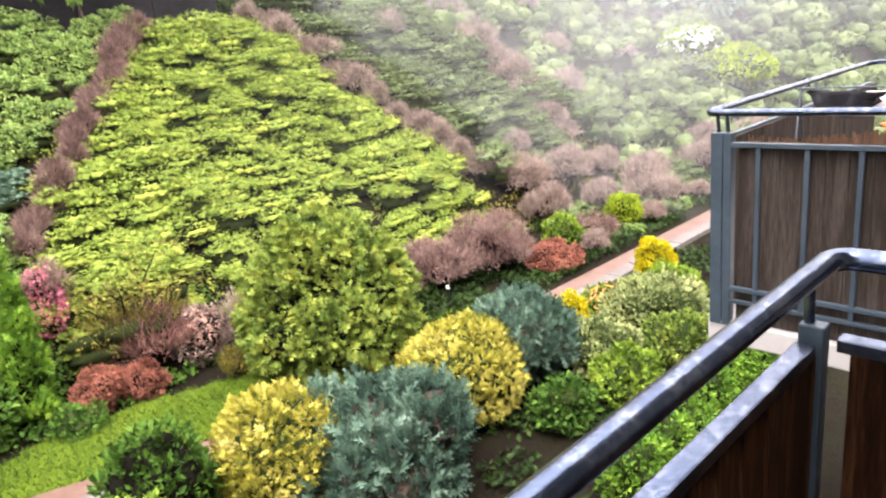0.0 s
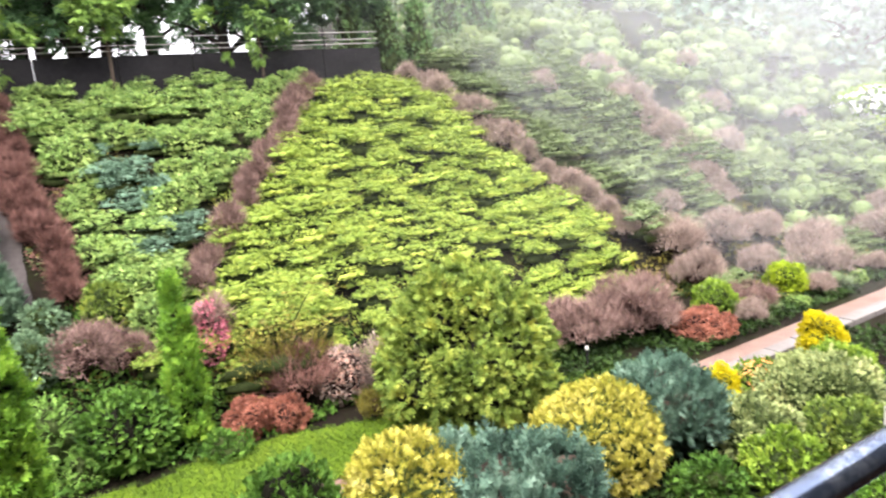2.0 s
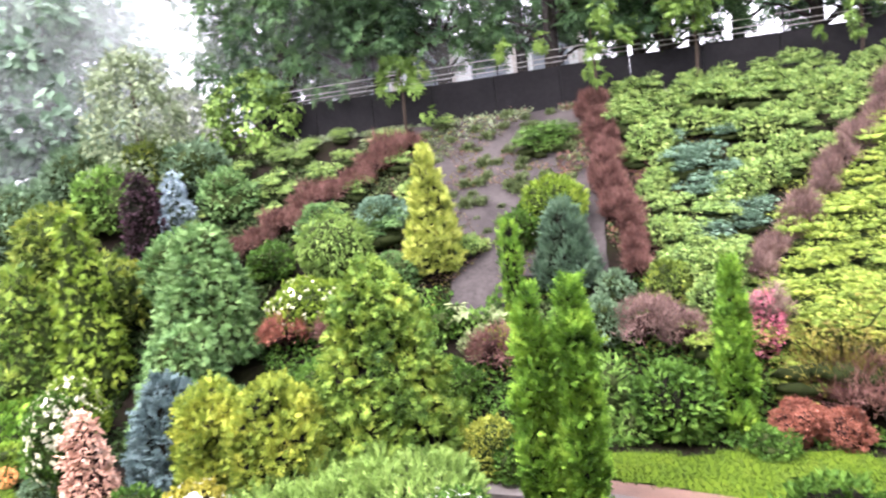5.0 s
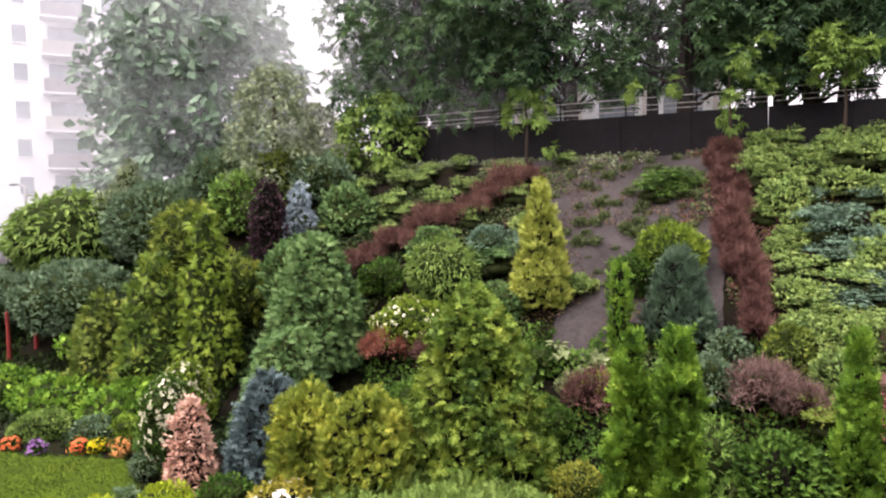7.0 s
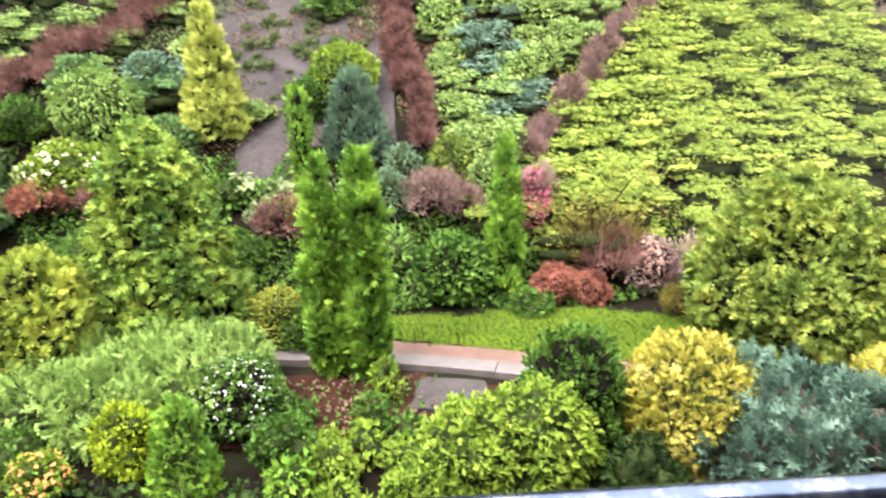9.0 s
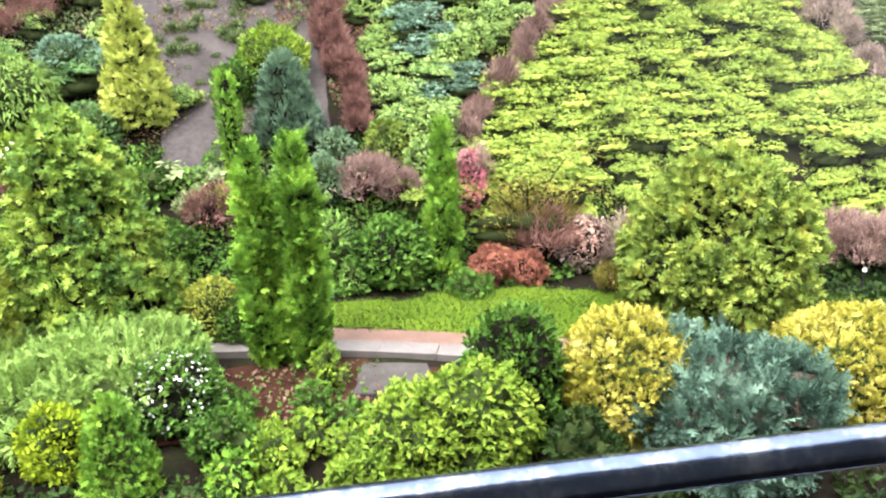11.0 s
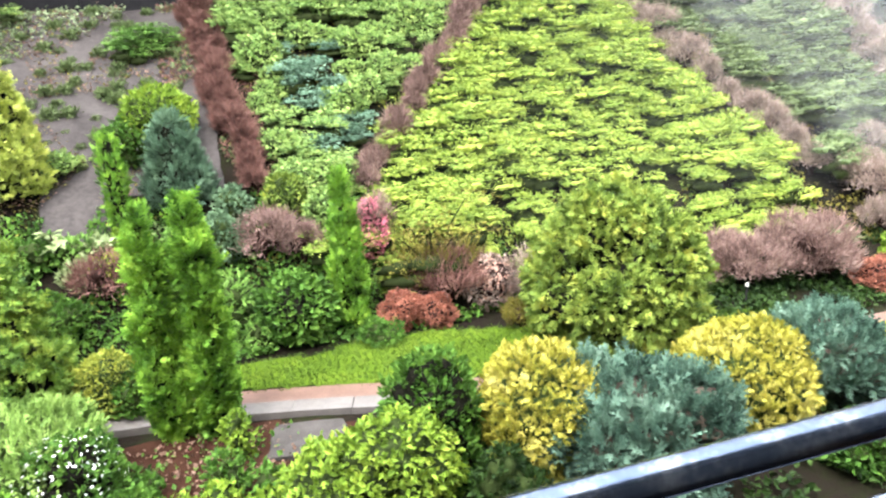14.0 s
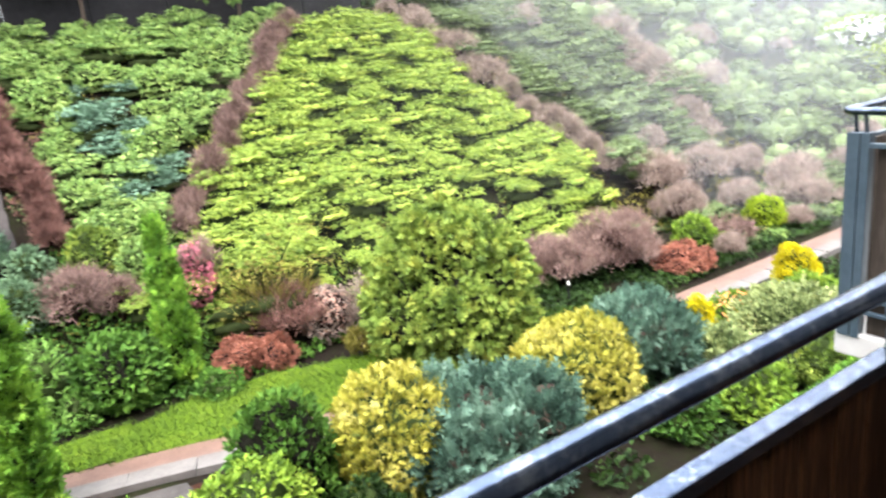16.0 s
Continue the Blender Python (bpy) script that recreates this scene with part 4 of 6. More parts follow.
brown_bushes = [twig_bush("twiggy_bush", "large brownish-mauve twiggy bush at the foot of the bank", x, y, 1.6, 1.2, "dusty_pink", 34, 80, 0.18) for x, y in ((14.6, 12.4), (16.4, 12.2))]
planted(brown_bushes, [(15.6, 13.6), (18.2, 12.2), (14.3, 11.3), (16.2, 10.9), (18.6, 10.8), (20.6, 11.6), (24.5, 11.8), (21.6, 10.4), (24.0, 10.2), (27, 11), (20.6, 15.2), (22.4, 17.0), (26.8, 16.4), (24.0, 19.6), (15.6, 18.8)], "mauve bushes at the foot of the bank", (0.55, 0.95))
planted(dull, [(17.2, 13.2), (22.5, 12.5), (20.0, 13.6), (29, 12), (24.6, 14.4), (21.4, 18.6), (29.5, 14.6), (28.0, 20.0), (16.8, 16.2), (19.4, 16.6), (18.8, 14.6), (23.2, 15.6), (25.6, 13.0), (26.4, 18.6), (22.0, 13.9)], "grey-green junipers on the bank", (1.0, 1.5))

globe_bush("round_shrub", "broad pale yellow-green shrub on the misty hillside", 31.2, 14.0, 4.6, 1.7, "lime", 60, 50, 0.22, uneven=0.2)
globe_bush("flowering_shrub", "white-blossomed shrub on the misty hillside", 31.0, 15.7, 3.2, 1.5, "broad_light", 50, 50, 0.22, flowers="white_flower", fl_share=0.9, fl_size=0.2, uneven=0.2)
for i in range(13):
    x = 12.6 + i * 0.95
    planted((brown_bushes, dull, mounds)[i % 3], [(x + rng.uniform(-0.3, 0.3), path_edge(x) + 0.6 + rng.uniform(0, 0.45))], "bushes along the upper side of the path", (0.42, 0.7))
planted(dull, [(13.8, 10.2), (15.2, 10.9), (16.6, 9.9), (18.6, 9.7), (20.4, 10.4), (22.4, 9.6), (12.6, 11.2), (17.6, 11.4), (19.6, 12.0), (23.6, 12.8)], "grey-green junipers on the bank", (0.6, 0.95))

# ---- shrubs along the lawn and the foot of the bank ----
puff("thuja_column", "narrow bright green columnar thuja, one of a pair", -1.39, 8.92, 0.48, 3.32, "thuja", COLUMN, 0.26, 0.22, 5200, 0.13, 0.75, SPRAY, 0.9, 0.3, group="pair of thujas", tall=1.5, uneven=0.05)
puff("thuja_column", "narrow bright green columnar thuja, the taller of a pair", -0.79, 8.8, 0.46, 3.42, "thuja", COLUMN, 0.26, 0.22, 5200, 0.13, 0.75, SPRAY, 0.9, 0.3, group="pair of thujas", tall=1.5, uneven=0.06)
puff("cypress_column", "slender dark green pointed cypress by the lawn", 1.56, 11.6, 0.62, 3.0, "thuja", ((0, 0.6), (0.08, 0.95), (0.3, 1.0), (0.6, 0.7), (0.85, 0.4), (0.95, 0.22), (1, 0.04)), 0.24, 0.17, 3800, 0.125, 0.7, SPRAY, 1.0, 0.3, tall=1.6, uneven=0.06)
puff("thuja_tree", "broad yellow-green conical thuja with shaggy sprays", -4.12, 10.1, 2.5, 3.66, "thuja_gold", TREE_CONE, 0.36, 0.4, 14000, 0.15, 0.75, SPRAY, 0.15, 0.4, uneven=0.06, tall=0.8)
for x, y, w, h in ((-5.45, 8.85, 1.5, 2.15), (-6.55, 8.9, 1.3, 2.1)):
    puff("thuja_shrub", "rounded golden thuja shrub of dense flat sprays", x, y, w, h, "golden", GLOBE, 0.26, 0.24, 8000, 0.12, 0.75, SPRAY, 0.5, 0.4, category="shrub", group="golden thuja shrubs")
puff("clipped_ball", "clipped yellow-green ball shrub by the lawn", -2.38, 10.0, 0.9, 1.0, "clipped_yellow", GLOBE, 0.12, 0.05, 4200, 0.07, 0.6, LEAF, 0.4, 0.4, core="shade_growth", category="shrub", uneven=0.03)
globe_bush("low_shrub", "small leafy green shrub beside the clipped ball", -2.0, 9.7, 0.6, 0.75, "broad", 22, 60, 0.08)
puff("hydrangea", "rounded dark green broad-leaved shrub by the lawn", 0.58, 11.6, 1.42, 1.15, "broad", GLOBE, 0.2, 0.1, 3200, 0.13, 0.6, LEAF, 0.2, 0.5, category="shrub", uneven=0.05)
globe_bush("fern_shrub", "light green feathery shrub behind the thujas", -0.5, 11.8, 0.8, 1.1, "fern", 22, 60, 0.2, 0.4, PLUME, 0.4)
globe_bush("fern_shrub", "light green feathery low shrub by the lawn", -0.2, 11.3, 0.5, 0.6, "fern", 14, 45, 0.14, 0.35, PLUME, 0.2)
for x, y, w, h in ((2.44, 11.35, 0.9, 0.72), (3.05, 11.15, 0.85, 0.6)):
    globe_bush("red_shrub", "low brick-red small-leaved shrub by the lawn", x, y, w, h, "red", 24, 85, 0.05, core="red_twig_shade", group="red shrubs")
globe_bush("low_shrub", "low dark green shrub at the lawn's edge", 1.9, 10.8, 0.75, 0.42, "broad", 18, 60, 0.08)
twig_bush("twiggy_bush", "reddish-brown bare-branched shrub under yellow-green shoots", 3.5, 11.75, 1.5, 1.0, "maroon", 24, 50, 0.2, leafy=20)
juniper("spreading_shrub", "wide yellow-olive shrub in flat shelves over brown branches", 3.3, 12.1, 2.2, 1.5, "olive_brown", 10, 170, 0.085, "shrub")
for x, y in ((3.1, 11.95), (3.75, 12.0)):
    twig_bush("twiggy_bush", "open brown fan of bare branches under sparse leaves", x, y, 1.0, 0.95, "olive_brown", 24, 24, 0.2, leafy=14)
planted(gold, [(2.75, 12.3), (3.6, 12.9), (4.5, 12.6), (2.6, 11.9)], "golden junipers on the bank", (0.7, 0.9))
twig_bush("azalea", "azalea with bright pink blossom on bare stems", 2.27, 12.9, 0.85, 1.15, "mauve", 20, 60, 0.14)
puff("pink_azalea_crown", "rounded head of bright pink azalea blossom", 2.3, 12.75, 0.56, 1.28, "pink_flower", GLOBE, 0.16, 0.1, 1800, 0.06, 0.8, LEAF, 0.3, 0.6, core="red_twig_shade", category="shrub", uneven=0.16, bare=0.35)
puff("salmon_shrub", "salmon-pink flowering shrub over brown stems", 4.25, 11.55, 1.0, 0.98, "dusty_pink", GLOBE, 0.18, 0.12, 2600, 0.075, 0.6, LEAF, 0.3, 0.5, core="red_twig_shade", category="shrub", flowers="peach_flower", fl_count=420, fl_size=0.05)
twig_bush("twiggy_bush", "pale brown twiggy shrub beside the large conifer", 4.9, 11.2, 0.8, 1.05, "dusty_pink", 18, 50, 0.15)
twig_bush("twiggy_bush", "small brown twiggy shrub at the lawn's edge", 4.4, 10.3, 0.7, 0.6, "olive_brown", 14, 50, 0.12)
puff("conifer_bush", "large broad yellow-green conifer with drooping sprays", 5.74, 9.5, 2.9, 2.72, "big_green", EGG, 0.36, 0.42, 14000, 0.15, 0.8, SPRAY, 0.2, 0.4, uneven=0.09)
for x, y, w, h in ((9.1, 10.3, 1.6, 1.08), (10.6, 9.95, 1.9, 1.25), (8.2, 10.6, 1.2, 0.9)):
    twig_bush("umbrella_bush", "mauve-brown umbrella-shaped bush of fine twigs", x, y, w, h, "mauve", 30, 90, 0.17, group="mauve bushes by the path")
# shrubs added to fill the black shade below the umbrella bushes
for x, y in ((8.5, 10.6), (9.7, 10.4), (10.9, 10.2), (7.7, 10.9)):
    globe_bush("evergreen_shrub", "low near-black shrub standing in for shade under the mauve bushes", x, y, 1.3, 0.62, "dark", 20, 50, 0.1, group="dark evergreens by the path")
globe_bush("red_shrub", "low brick-red shrub beside the path", 11.4, 9.0, 1.3, 0.62, "red", 26, 80, 0.06, core="red_twig_shade")
globe_bush("low_shrub", "bright green shrub beside the path", 12.6, 9.6, 1.0, 0.85, "broad_light", 22, 60, 0.09)
globe_bush("round_shrub", "rounded lime-green shrub beside the path", 15.25, 9.6, 0.95, 0.8, "lime", 26, 70, 0.07)
twig_bush("twiggy_bush", "mauve twiggy bush beside the path", 13.5, 9.3, 1.0, 0.75, "mauve", 18, 60, 0.14)
twig_bush("twiggy_bush", "pinkish twiggy bush beside the path", 17.0, 9.8, 1.6, 0.95, "dusty_pink", 22, 60, 0.16)

# ---- shrubs below the balcony ----
for x, y, w, h in ((2.98, 6.35, 1.5, 1.62), (5.8, 6.35, 1.6, 1.4)):
    puff("golden_shrub", "rounded bright yellow-leaved shrub", x, y, w, h, "yellow", GLOBE, 0.2, 0.14, 7500, 0.09, 0.7, SPRAY, 0.5, 0.45, core="shade_growth", category="shrub", group="golden shrubs", uneven=0.07)
puff("blue_cypress", "broad blue-green feathery cypress bush with brown gaps", 3.88, 5.75, 1.98, 1.28, "blue", VASE, 0.27, 0.36, 9000, 0.17, 0.55, PLUME, 0.75, 0.35, core="bark", uneven=0.13, tall=1.3)
puff("blue_cypress", "blue-green feathery cypress bush beside the path", 7.1, 6.35, 1.5, 1.2, "blue", VASE, 0.24, 0.26, 6500, 0.14, 0.55, PLUME, 0.75, 0.35, core="bark", uneven=0.13, tall=1.3)
puff("evergreen_shrub", "dark green upright evergreen shrub with lighter leaf tips", 1.72, 6.7, 1.05, 1.66, "broad", COLUMN, 0.24, 0.2, 3600, 0.1, 0.6, LEAF, 0.5, 0.5, category="shrub", uneven=0.08)
for x, y, w, h in ((0.5, 6.1, 1.3, 1.05), (1.1, 5.95, 1.2, 1.35), (-0.1, 5.6, 0.9, 0.7)):
    puff("leafy_shrub", "leafy light green shrub with oval leaves", x, y, w, h, "broad_light", GLOBE, 0.26, 0.24, 4600, 0.092, 0.55, LEAF, 0.1, 0.7, core="shade_growth", category="shrub", group="leafy shrubs under the balcony", uneven=0.1)
cone_bush("dwarf_conifer", "small dark yellow-green conical conifer", -2.7, 6.2, 0.85, 1.32, "thuja", 60, 50, 0.1, power=0.6)
for x, y, w, h in ((-4.7, 8.25, 2.3, 0.85), (-3.25, 8.15, 2.2, 0.95), (-3.95, 7.75, 1.9, 0.85)):
    puff("feathery_juniper", "low pale green feathery spreading juniper", x, y, w, h, "feather", VASE, 0.3, 0.09, 5000, 0.17, 0.4, PLUME, 0.15, 0.35, core="shade_growth", category="juniper", uneven=0.07)
puff("flowering_shrub", "green shrub dotted with small white flowers", -2.5, 7.6, 1.2, 0.95, "broad", GLOBE, 0.2, 0.12, 2200, 0.1, 0.6, LEAF, 0.3, 0.5, category="shrub", flowers="white_flower", fl_count=520, fl_size=0.028)
globe_bush("lime_shrub", "small bright lime-yellow shrub", -3.55, 6.75, 0.8, 0.9, "lime", 26, 70, 0.07)
globe_bush("flowering_shrub", "low plant with yellow and orange flowers", -4.4, 6.4, 0.7, 0.55, "broad_light", 20, 50, 0.07, flowers="orange_flower", fl_share=0.4)
for x, y, w, h, f in ((-1.75, 6.7, 0.8, 0.65, "broad"), (-1.1, 6.3, 0.7, 0.6, "broad_light"), (-0.7, 7.3, 0.5, 0.55, "broad"), (-0.55, 8.0, 0.35, 0.75, "broad_light"), (-1.9, 7.6, 0.5, 0.4, "broad"), (2.2, 5.6, 0.9, 0.9, "dark")):
    globe_bush("leafy_plant", "small leafy green plant in the soil bed", x, y, w, h, f, 18, 50, 0.085, 0.6, group="small plants in the soil bed")
globe_bush("round_shrub", "small pure yellow ball of blossom", 8.65, 6.5, 0.72, 0.85, "pure_yellow", 28, 90, 0.045)
globe_bush("round_shrub", "small pure yellow ball of blossom by the path", 11.75, 6.7, 0.8, 0.95, "pure_yellow", 28, 90, 0.045)
globe_bush("flowering_shrub", "shrub with orange-salmon flowers", 9.6, 6.5, 0.85, 0.65, "broad_light", 24, 50, 0.07, flowers="orange_flower", fl_share=0.4)
for x, y, w, h, f in ((9.7, 5.6, 1.8, 0.9, "variegated"), (8.0, 5.5, 1.2, 0.75, "variegated"), (10.8, 5.9, 1.3, 0.7, "broad_light"), (7.4, 4.7, 1.1, 0.75, "broad_light"), (6.4, 5.0, 0.9, 0.65, "broad"), (8.8, 4.6, 1.2, 0.8, "big_green")):
    globe_bush("mixed_shrub", "yellow-green variegated leafy shrub", x, y, w, h, f, 30, 65, 0.09, 0.6, group="shrubs beside the neighbour's balcony")
for i in range(7):
    globe_bush("hedge_plant", "bright green clipped hedge plant", 5.6 + i * 0.62, 3.5 + 0.05 * i, 0.85, 0.78, "thuja", 24, 60, 0.07, group="low hedge under the balconies")

for x, y, w, h, f in ((-1.9, 7.0, 0.5, 0.4, "broad"), (-1.3, 6.9, 0.45, 0.35, "broad_light"), (-0.75, 6.75, 0.5, 0.45, "broad_light"), (-0.2, 7.0, 0.45, 0.4, "broad"), (-0.3, 6.4, 0.5, 0.45, "broad_light"), (-1.55, 6.1, 0.6, 0.5, "thuja"), (-0.95, 5.7, 0.6, 0.5, "broad_light"), (-1.65, 7.6, 0.4, 0.3, "broad"), (0.75, 7.2, 0.6, 0.5, "broad")):
    globe_bush("leafy_plant", "small leafy green plant in the soil bed", x, y, w, h, f, 14, 40, 0.1, 0.55, lift=0.3, wild=0.7, uneven=0.3, group="small plants in the soil bed")
ground_cover("ground_cover", "scattered leaves and seedlings on the reddish soil", (-3.0, 5.6), (0.9, 8.6), 900, "broad", 0.08, lambda x, y: y > path_edge(x) - 0.9)
ground_cover("ground_cover", "fallen brown leaves on the reddish soil", (-3.0, 5.6), (0.9, 8.6), 1200, "litter", 0.06, lambda x, y: y > path_edge(x) - 0.9)

# ---- shrubs on the left of the bank ----
puff("golden_spire", "tall narrow golden-yellow conifer on the bank", -4.4, 15.1, 1.35, 2.95, "spire_gold", SPIRE, 0.24, 0.24, 6500, 0.13, 0.7, SPRAY, 0.7, 0.4, uneven=0.07)
puff("cypress_column", "very thin green cypress on the bank", -2.43, 14.1, 0.42, 1.95, "thuja", COLUMN, 0.14, 0.06, 1500, 0.11, 0.6, SPRAY, 1.0, 0.3, tall=1.6, uneven=0.05)
puff("lime_shrub", "fresh light green shrub on the bank", -1.6, 16.0, 1.4, 1.2, "broad_light", GLOBE, 0.22, 0.14, 3200, 0.12, 0.5, LEAF, 0.5, 0.5, core="shade_growth", category="shrub", bare=0.5)
globe_bush("evergreen_shrub", "dark green shrub with a few pale blooms", -2.3, 15.5, 0.95, 0.95, "broad", 26, 60, 0.1, flowers="white_flower", fl_share=0.05)
puff("grey_conifer", "grey-green cone-shaped conifer on the bank", -1.3, 14.5, 1.2, 1.8, "grey_conifer", TREE_CONE, 0.24, 0.14, 4500, 0.17, 0.4, PLUME, 1.0, 0.35, tall=1.6)
globe_bush("weeping_shrub", "pale grey-green weeping shrub on the bank", -6.9, 15.2, 2.0, 1.5, "feather", 50, 70, 0.16, 0.3, LEAF, -0.8, 0.4)
globe_bush("flowering_shrub", "shrub with cream-white flower heads on the bank", -7.3, 13.9, 1.9, 1.1, "broad_light", 40, 55, 0.1, flowers="cream_flower", fl_share=0.15, fl_size=0.08)
juniper("juniper_shrub", "dark green spreading juniper behind the golden conifer", -5.8, 15.8, 1.4, 0.8, "fir", 6, 200)
globe_bush("low_shrub", "flat bright green shrub on the bare bank", -3.6, 15.5, 1.0, 0.35, "juniper_green", 20, 60, 0.09)
def big_leaf_plant(x, y, h, reach):
    """A rosette of a few large drooping leaves on one stem."""
    ob = thing("big_leaf_plant", "pale yellow-green plant with a few large leaves", "plant", x, y)
    part("stem", mesh_of("stem", *tube([(0, 0, 0), (0.02, 0, h * 0.6), (0, 0, h)], [0.025, 0.02, 0.012], 7), M["bark"], True), None, ob)
    for i in range(13):
        a = i * 2.4 + rng.uniform(-0.3, 0.3)
        d = np.array([(math.cos(a), math.sin(a), 0.35 - 0.4 * (i % 3))])
        part("leaf", mesh_of("leaf", *scatter(np.array([(0, 0, h - 0.09 * (i % 4))]), d, np.array([(0, 0, 1.0)]), reach * rng.uniform(0.8, 1.15), 0.75, LEAF), L["pale_leaf"]), None, ob)


big_leaf_plant(-3.55, 13.4, 0.72, 0.34)
globe_bush("leafy_plant", "pale yellow-green leafy plant at the foot of the bank", -2.6, 13.1, 0.8, 0.5, "lime", 16, 30, 0.14, 0.5)
for x, y, w, h, f in ((-7.6, 13.3, 1.2, 0.9, "red"), (-2.75, 12.7, 1.0, 0.85, "maroon"), (0.2, 13.1, 1.3, 0.95, "mauve"), (0.9, 12.9, 0.9, 0.8, "mauve"), (-6.3, 13.2, 0.9, 0.9, "maroon")):
    twig_bush("twiggy_bush", "reddish-brown twiggy shrub at the foot of the bank", x, y, w, h, f, 24, 70, 0.14, group="reddish shrubs at the foot of the bank")
for x, y, w, h, f in ((-5.2, 12.6, 1.2, 0.9, "broad_light"), (-3.6, 12.2, 1.3, 0.8, "broad"), (-1.6, 12.4, 1.2, 0.9, "broad"), (-0.6, 13.2, 1.0, 0.9, "grey_green"), (0.7, 13.9, 0.9, 0.9, "big_green"), (1.5, 13.4, 0.9, 1.0, "juniper_green"), (-6.2, 11.8, 1.4, 1.2, "broad"), (-1.2, 13.4, 0.8, 0.8, "fern")):
    globe_bush("leafy_shrub", "leafy green shrub at the foot of the bank", x, y, w, h, f, 28, 60, 0.09, 0.55, group="green shrubs at the foot of the bank")

for x, y, w, h, f in ((-3.3, 13.55, 0.8, 0.5, "fern"), (-2.8, 13.5, 0.7, 0.45, "pale_leaf"), (-3.9, 13.5, 0.8, 0.55, "broad"), (-2.35, 13.6, 0.6, 0.45, "broad_light"), (-3.1, 13.0, 0.7, 0.5, "pale_leaf"), (-4.3, 13.2, 0.8, 0.6, "fern")):
    globe_bush("leafy_plant", "low pale leafy plant at the foot of the bare bank", x, y, w, h, f, 16, 45, 0.14, 0.55, uneven=0.25, group="leafy plants at the foot of the bare bank")


def kept_clear(x, y):
    lawn_left = -16.2 < x < -9.2 and y < 9.3
    lawn_mid = -4.4 < x < 9.3 and path_edge(x) - 0.95 < y < 11.0
    bare = -5.2 < x < -0.9 and y > 14.5
    return lawn_left or lawn_mid or bare


ground_cover("ground_cover", "low green growth between the shrubs at the foot of the bank", (-8, 9.5), (5, 14.6), 26000, "broad", 0.1, kept_clear)
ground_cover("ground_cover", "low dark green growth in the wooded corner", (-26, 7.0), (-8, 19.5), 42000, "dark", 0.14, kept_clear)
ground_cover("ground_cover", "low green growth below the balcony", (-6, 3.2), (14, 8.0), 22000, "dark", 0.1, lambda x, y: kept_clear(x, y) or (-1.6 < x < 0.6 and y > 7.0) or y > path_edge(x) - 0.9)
ground_cover("ground_cover", "sparse low growth on the left of the bank", (-12, 13.5), (0, 20), 26000, "juniper_dull", 0.09, lambda x, y: -4.6 < x < -1.3 and y > 14)
ground_cover("ground_cover", "dry brown litter and shoots on the bank", (-7, 12.5), (14, 20.3), 16000, "olive_brown", 0.06)
ground_cover("ground_cover", "dry brown litter on the bare part of the bank", (-6.2, 14.6), (-0.6, 20.4), 5200, "litter", 0.07)
ground_cover("ground_cover", "low dark green growth under the junipers", (3.4, 12.0), (13, 20.4), 22000, "big_green", 0.09)
ground_cover("ground_cover", "sparse dry shoots along the top of the bank", (-11, 19.2), (11, 20.7), 8000, "fir_brown", 0.1)
ground_cover("ground_cover", "reddish dry litter beside the maroon row", (-1.6, 14.4), (1.0, 20.4), 9000, "maroon", 0.06)
ground_cover("ground_cover", "low growth along the path, darkened for the shadow there", (7.2, 8.4), (26, 11.8), 26000, "dark", 0.09, lambda x, y: y < path_edge(x) + 0.12)
ground_cover("ground_cover", "sparse brownish growth on the hillside", (12, 9.2), (20, 20), 14000, "olive_brown", 0.09, lambda x, y: y < 8.6)

for x, y, w, h, f in ((-5.4, 14.6, 1.3, 0.9, "fir"), (-6.0, 16.4, 1.5, 0.8, "juniper_blue"), (-5.0, 13.6, 1.0, 0.8, "grey_green"), (-7.8, 16.4, 1.4, 0.8, "fir"), (-8.8, 15.2, 1.3, 0.9, "broad"), (-5.2, 17.2, 1.2, 0.6, "juniper_green"), (-0.3, 14.0, 0.8, 0.7, "grey_green")):
    globe_bush("low_shrub", "low blue-green shrub on the bank", x, y, w, h, f, 28, 55, 0.1, 0.55, group="low shrubs on the left of the bank")

# ---- the wooded garden at the far left ----
cone_bush("fir_tree", "green fir with grey-tipped drooping sprays", -9.5, 13.3, 3.5, 3.0, "fir", 150, 60, 0.26, 0.8, PLUME, -0.2, power=0.7, uneven=0.3)
cone_bush("fir_tree", "green fir with grey-tipped drooping sprays", -9.0, 11.6, 2.6, 2.3, "fir", 110, 60, 0.24, 0.8, PLUME, -0.2, power=0.6, uneven=0.3)
puff("blue_spruce", "small blue-grey spruce beside the lawn", -7.95, 9.6, 1.6, 2.0, "spruce_blue", TREE_CONE, 0.3, 0.22, 4200, 0.16, 0.7, PLUME, 0.0, 0.35, uneven=0.1)
puff("pieris", "shrub with peach-pink young leaves in tiers", -9.0, 8.7, 0.78, 1.72, "peach_leaf", TREE_CONE, 0.2, 0.17, 3200, 0.1, 0.55, LEAF, -0.2, 0.5, core="red_twig_shade", category="shrub", tall=0.6, uneven=0.12, bare=0.7)
globe_bush("pieris", "shrub with cream-white flowering tips", -11.6, 11.2, 1.2, 1.6, "broad_light", 30, 50, 0.1, flowers="cream_flower", fl_share=0.4, fl_size=0.08)
globe_bush("pieris", "shrub with cream-white flowering tips", -10.1, 9.2, 0.95, 1.95, "broad", 20, 50, 0.1, flowers="cream_flower", fl_share=0.5, fl_size=0.08)
cone_bush("conifer_tree", "dense dark green broad conifer", -13.9, 12.5, 2.4, 3.2, "thuja_gold", 110, 36, 0.28, 0.8, SPRAY, 0.3, power=0.6)
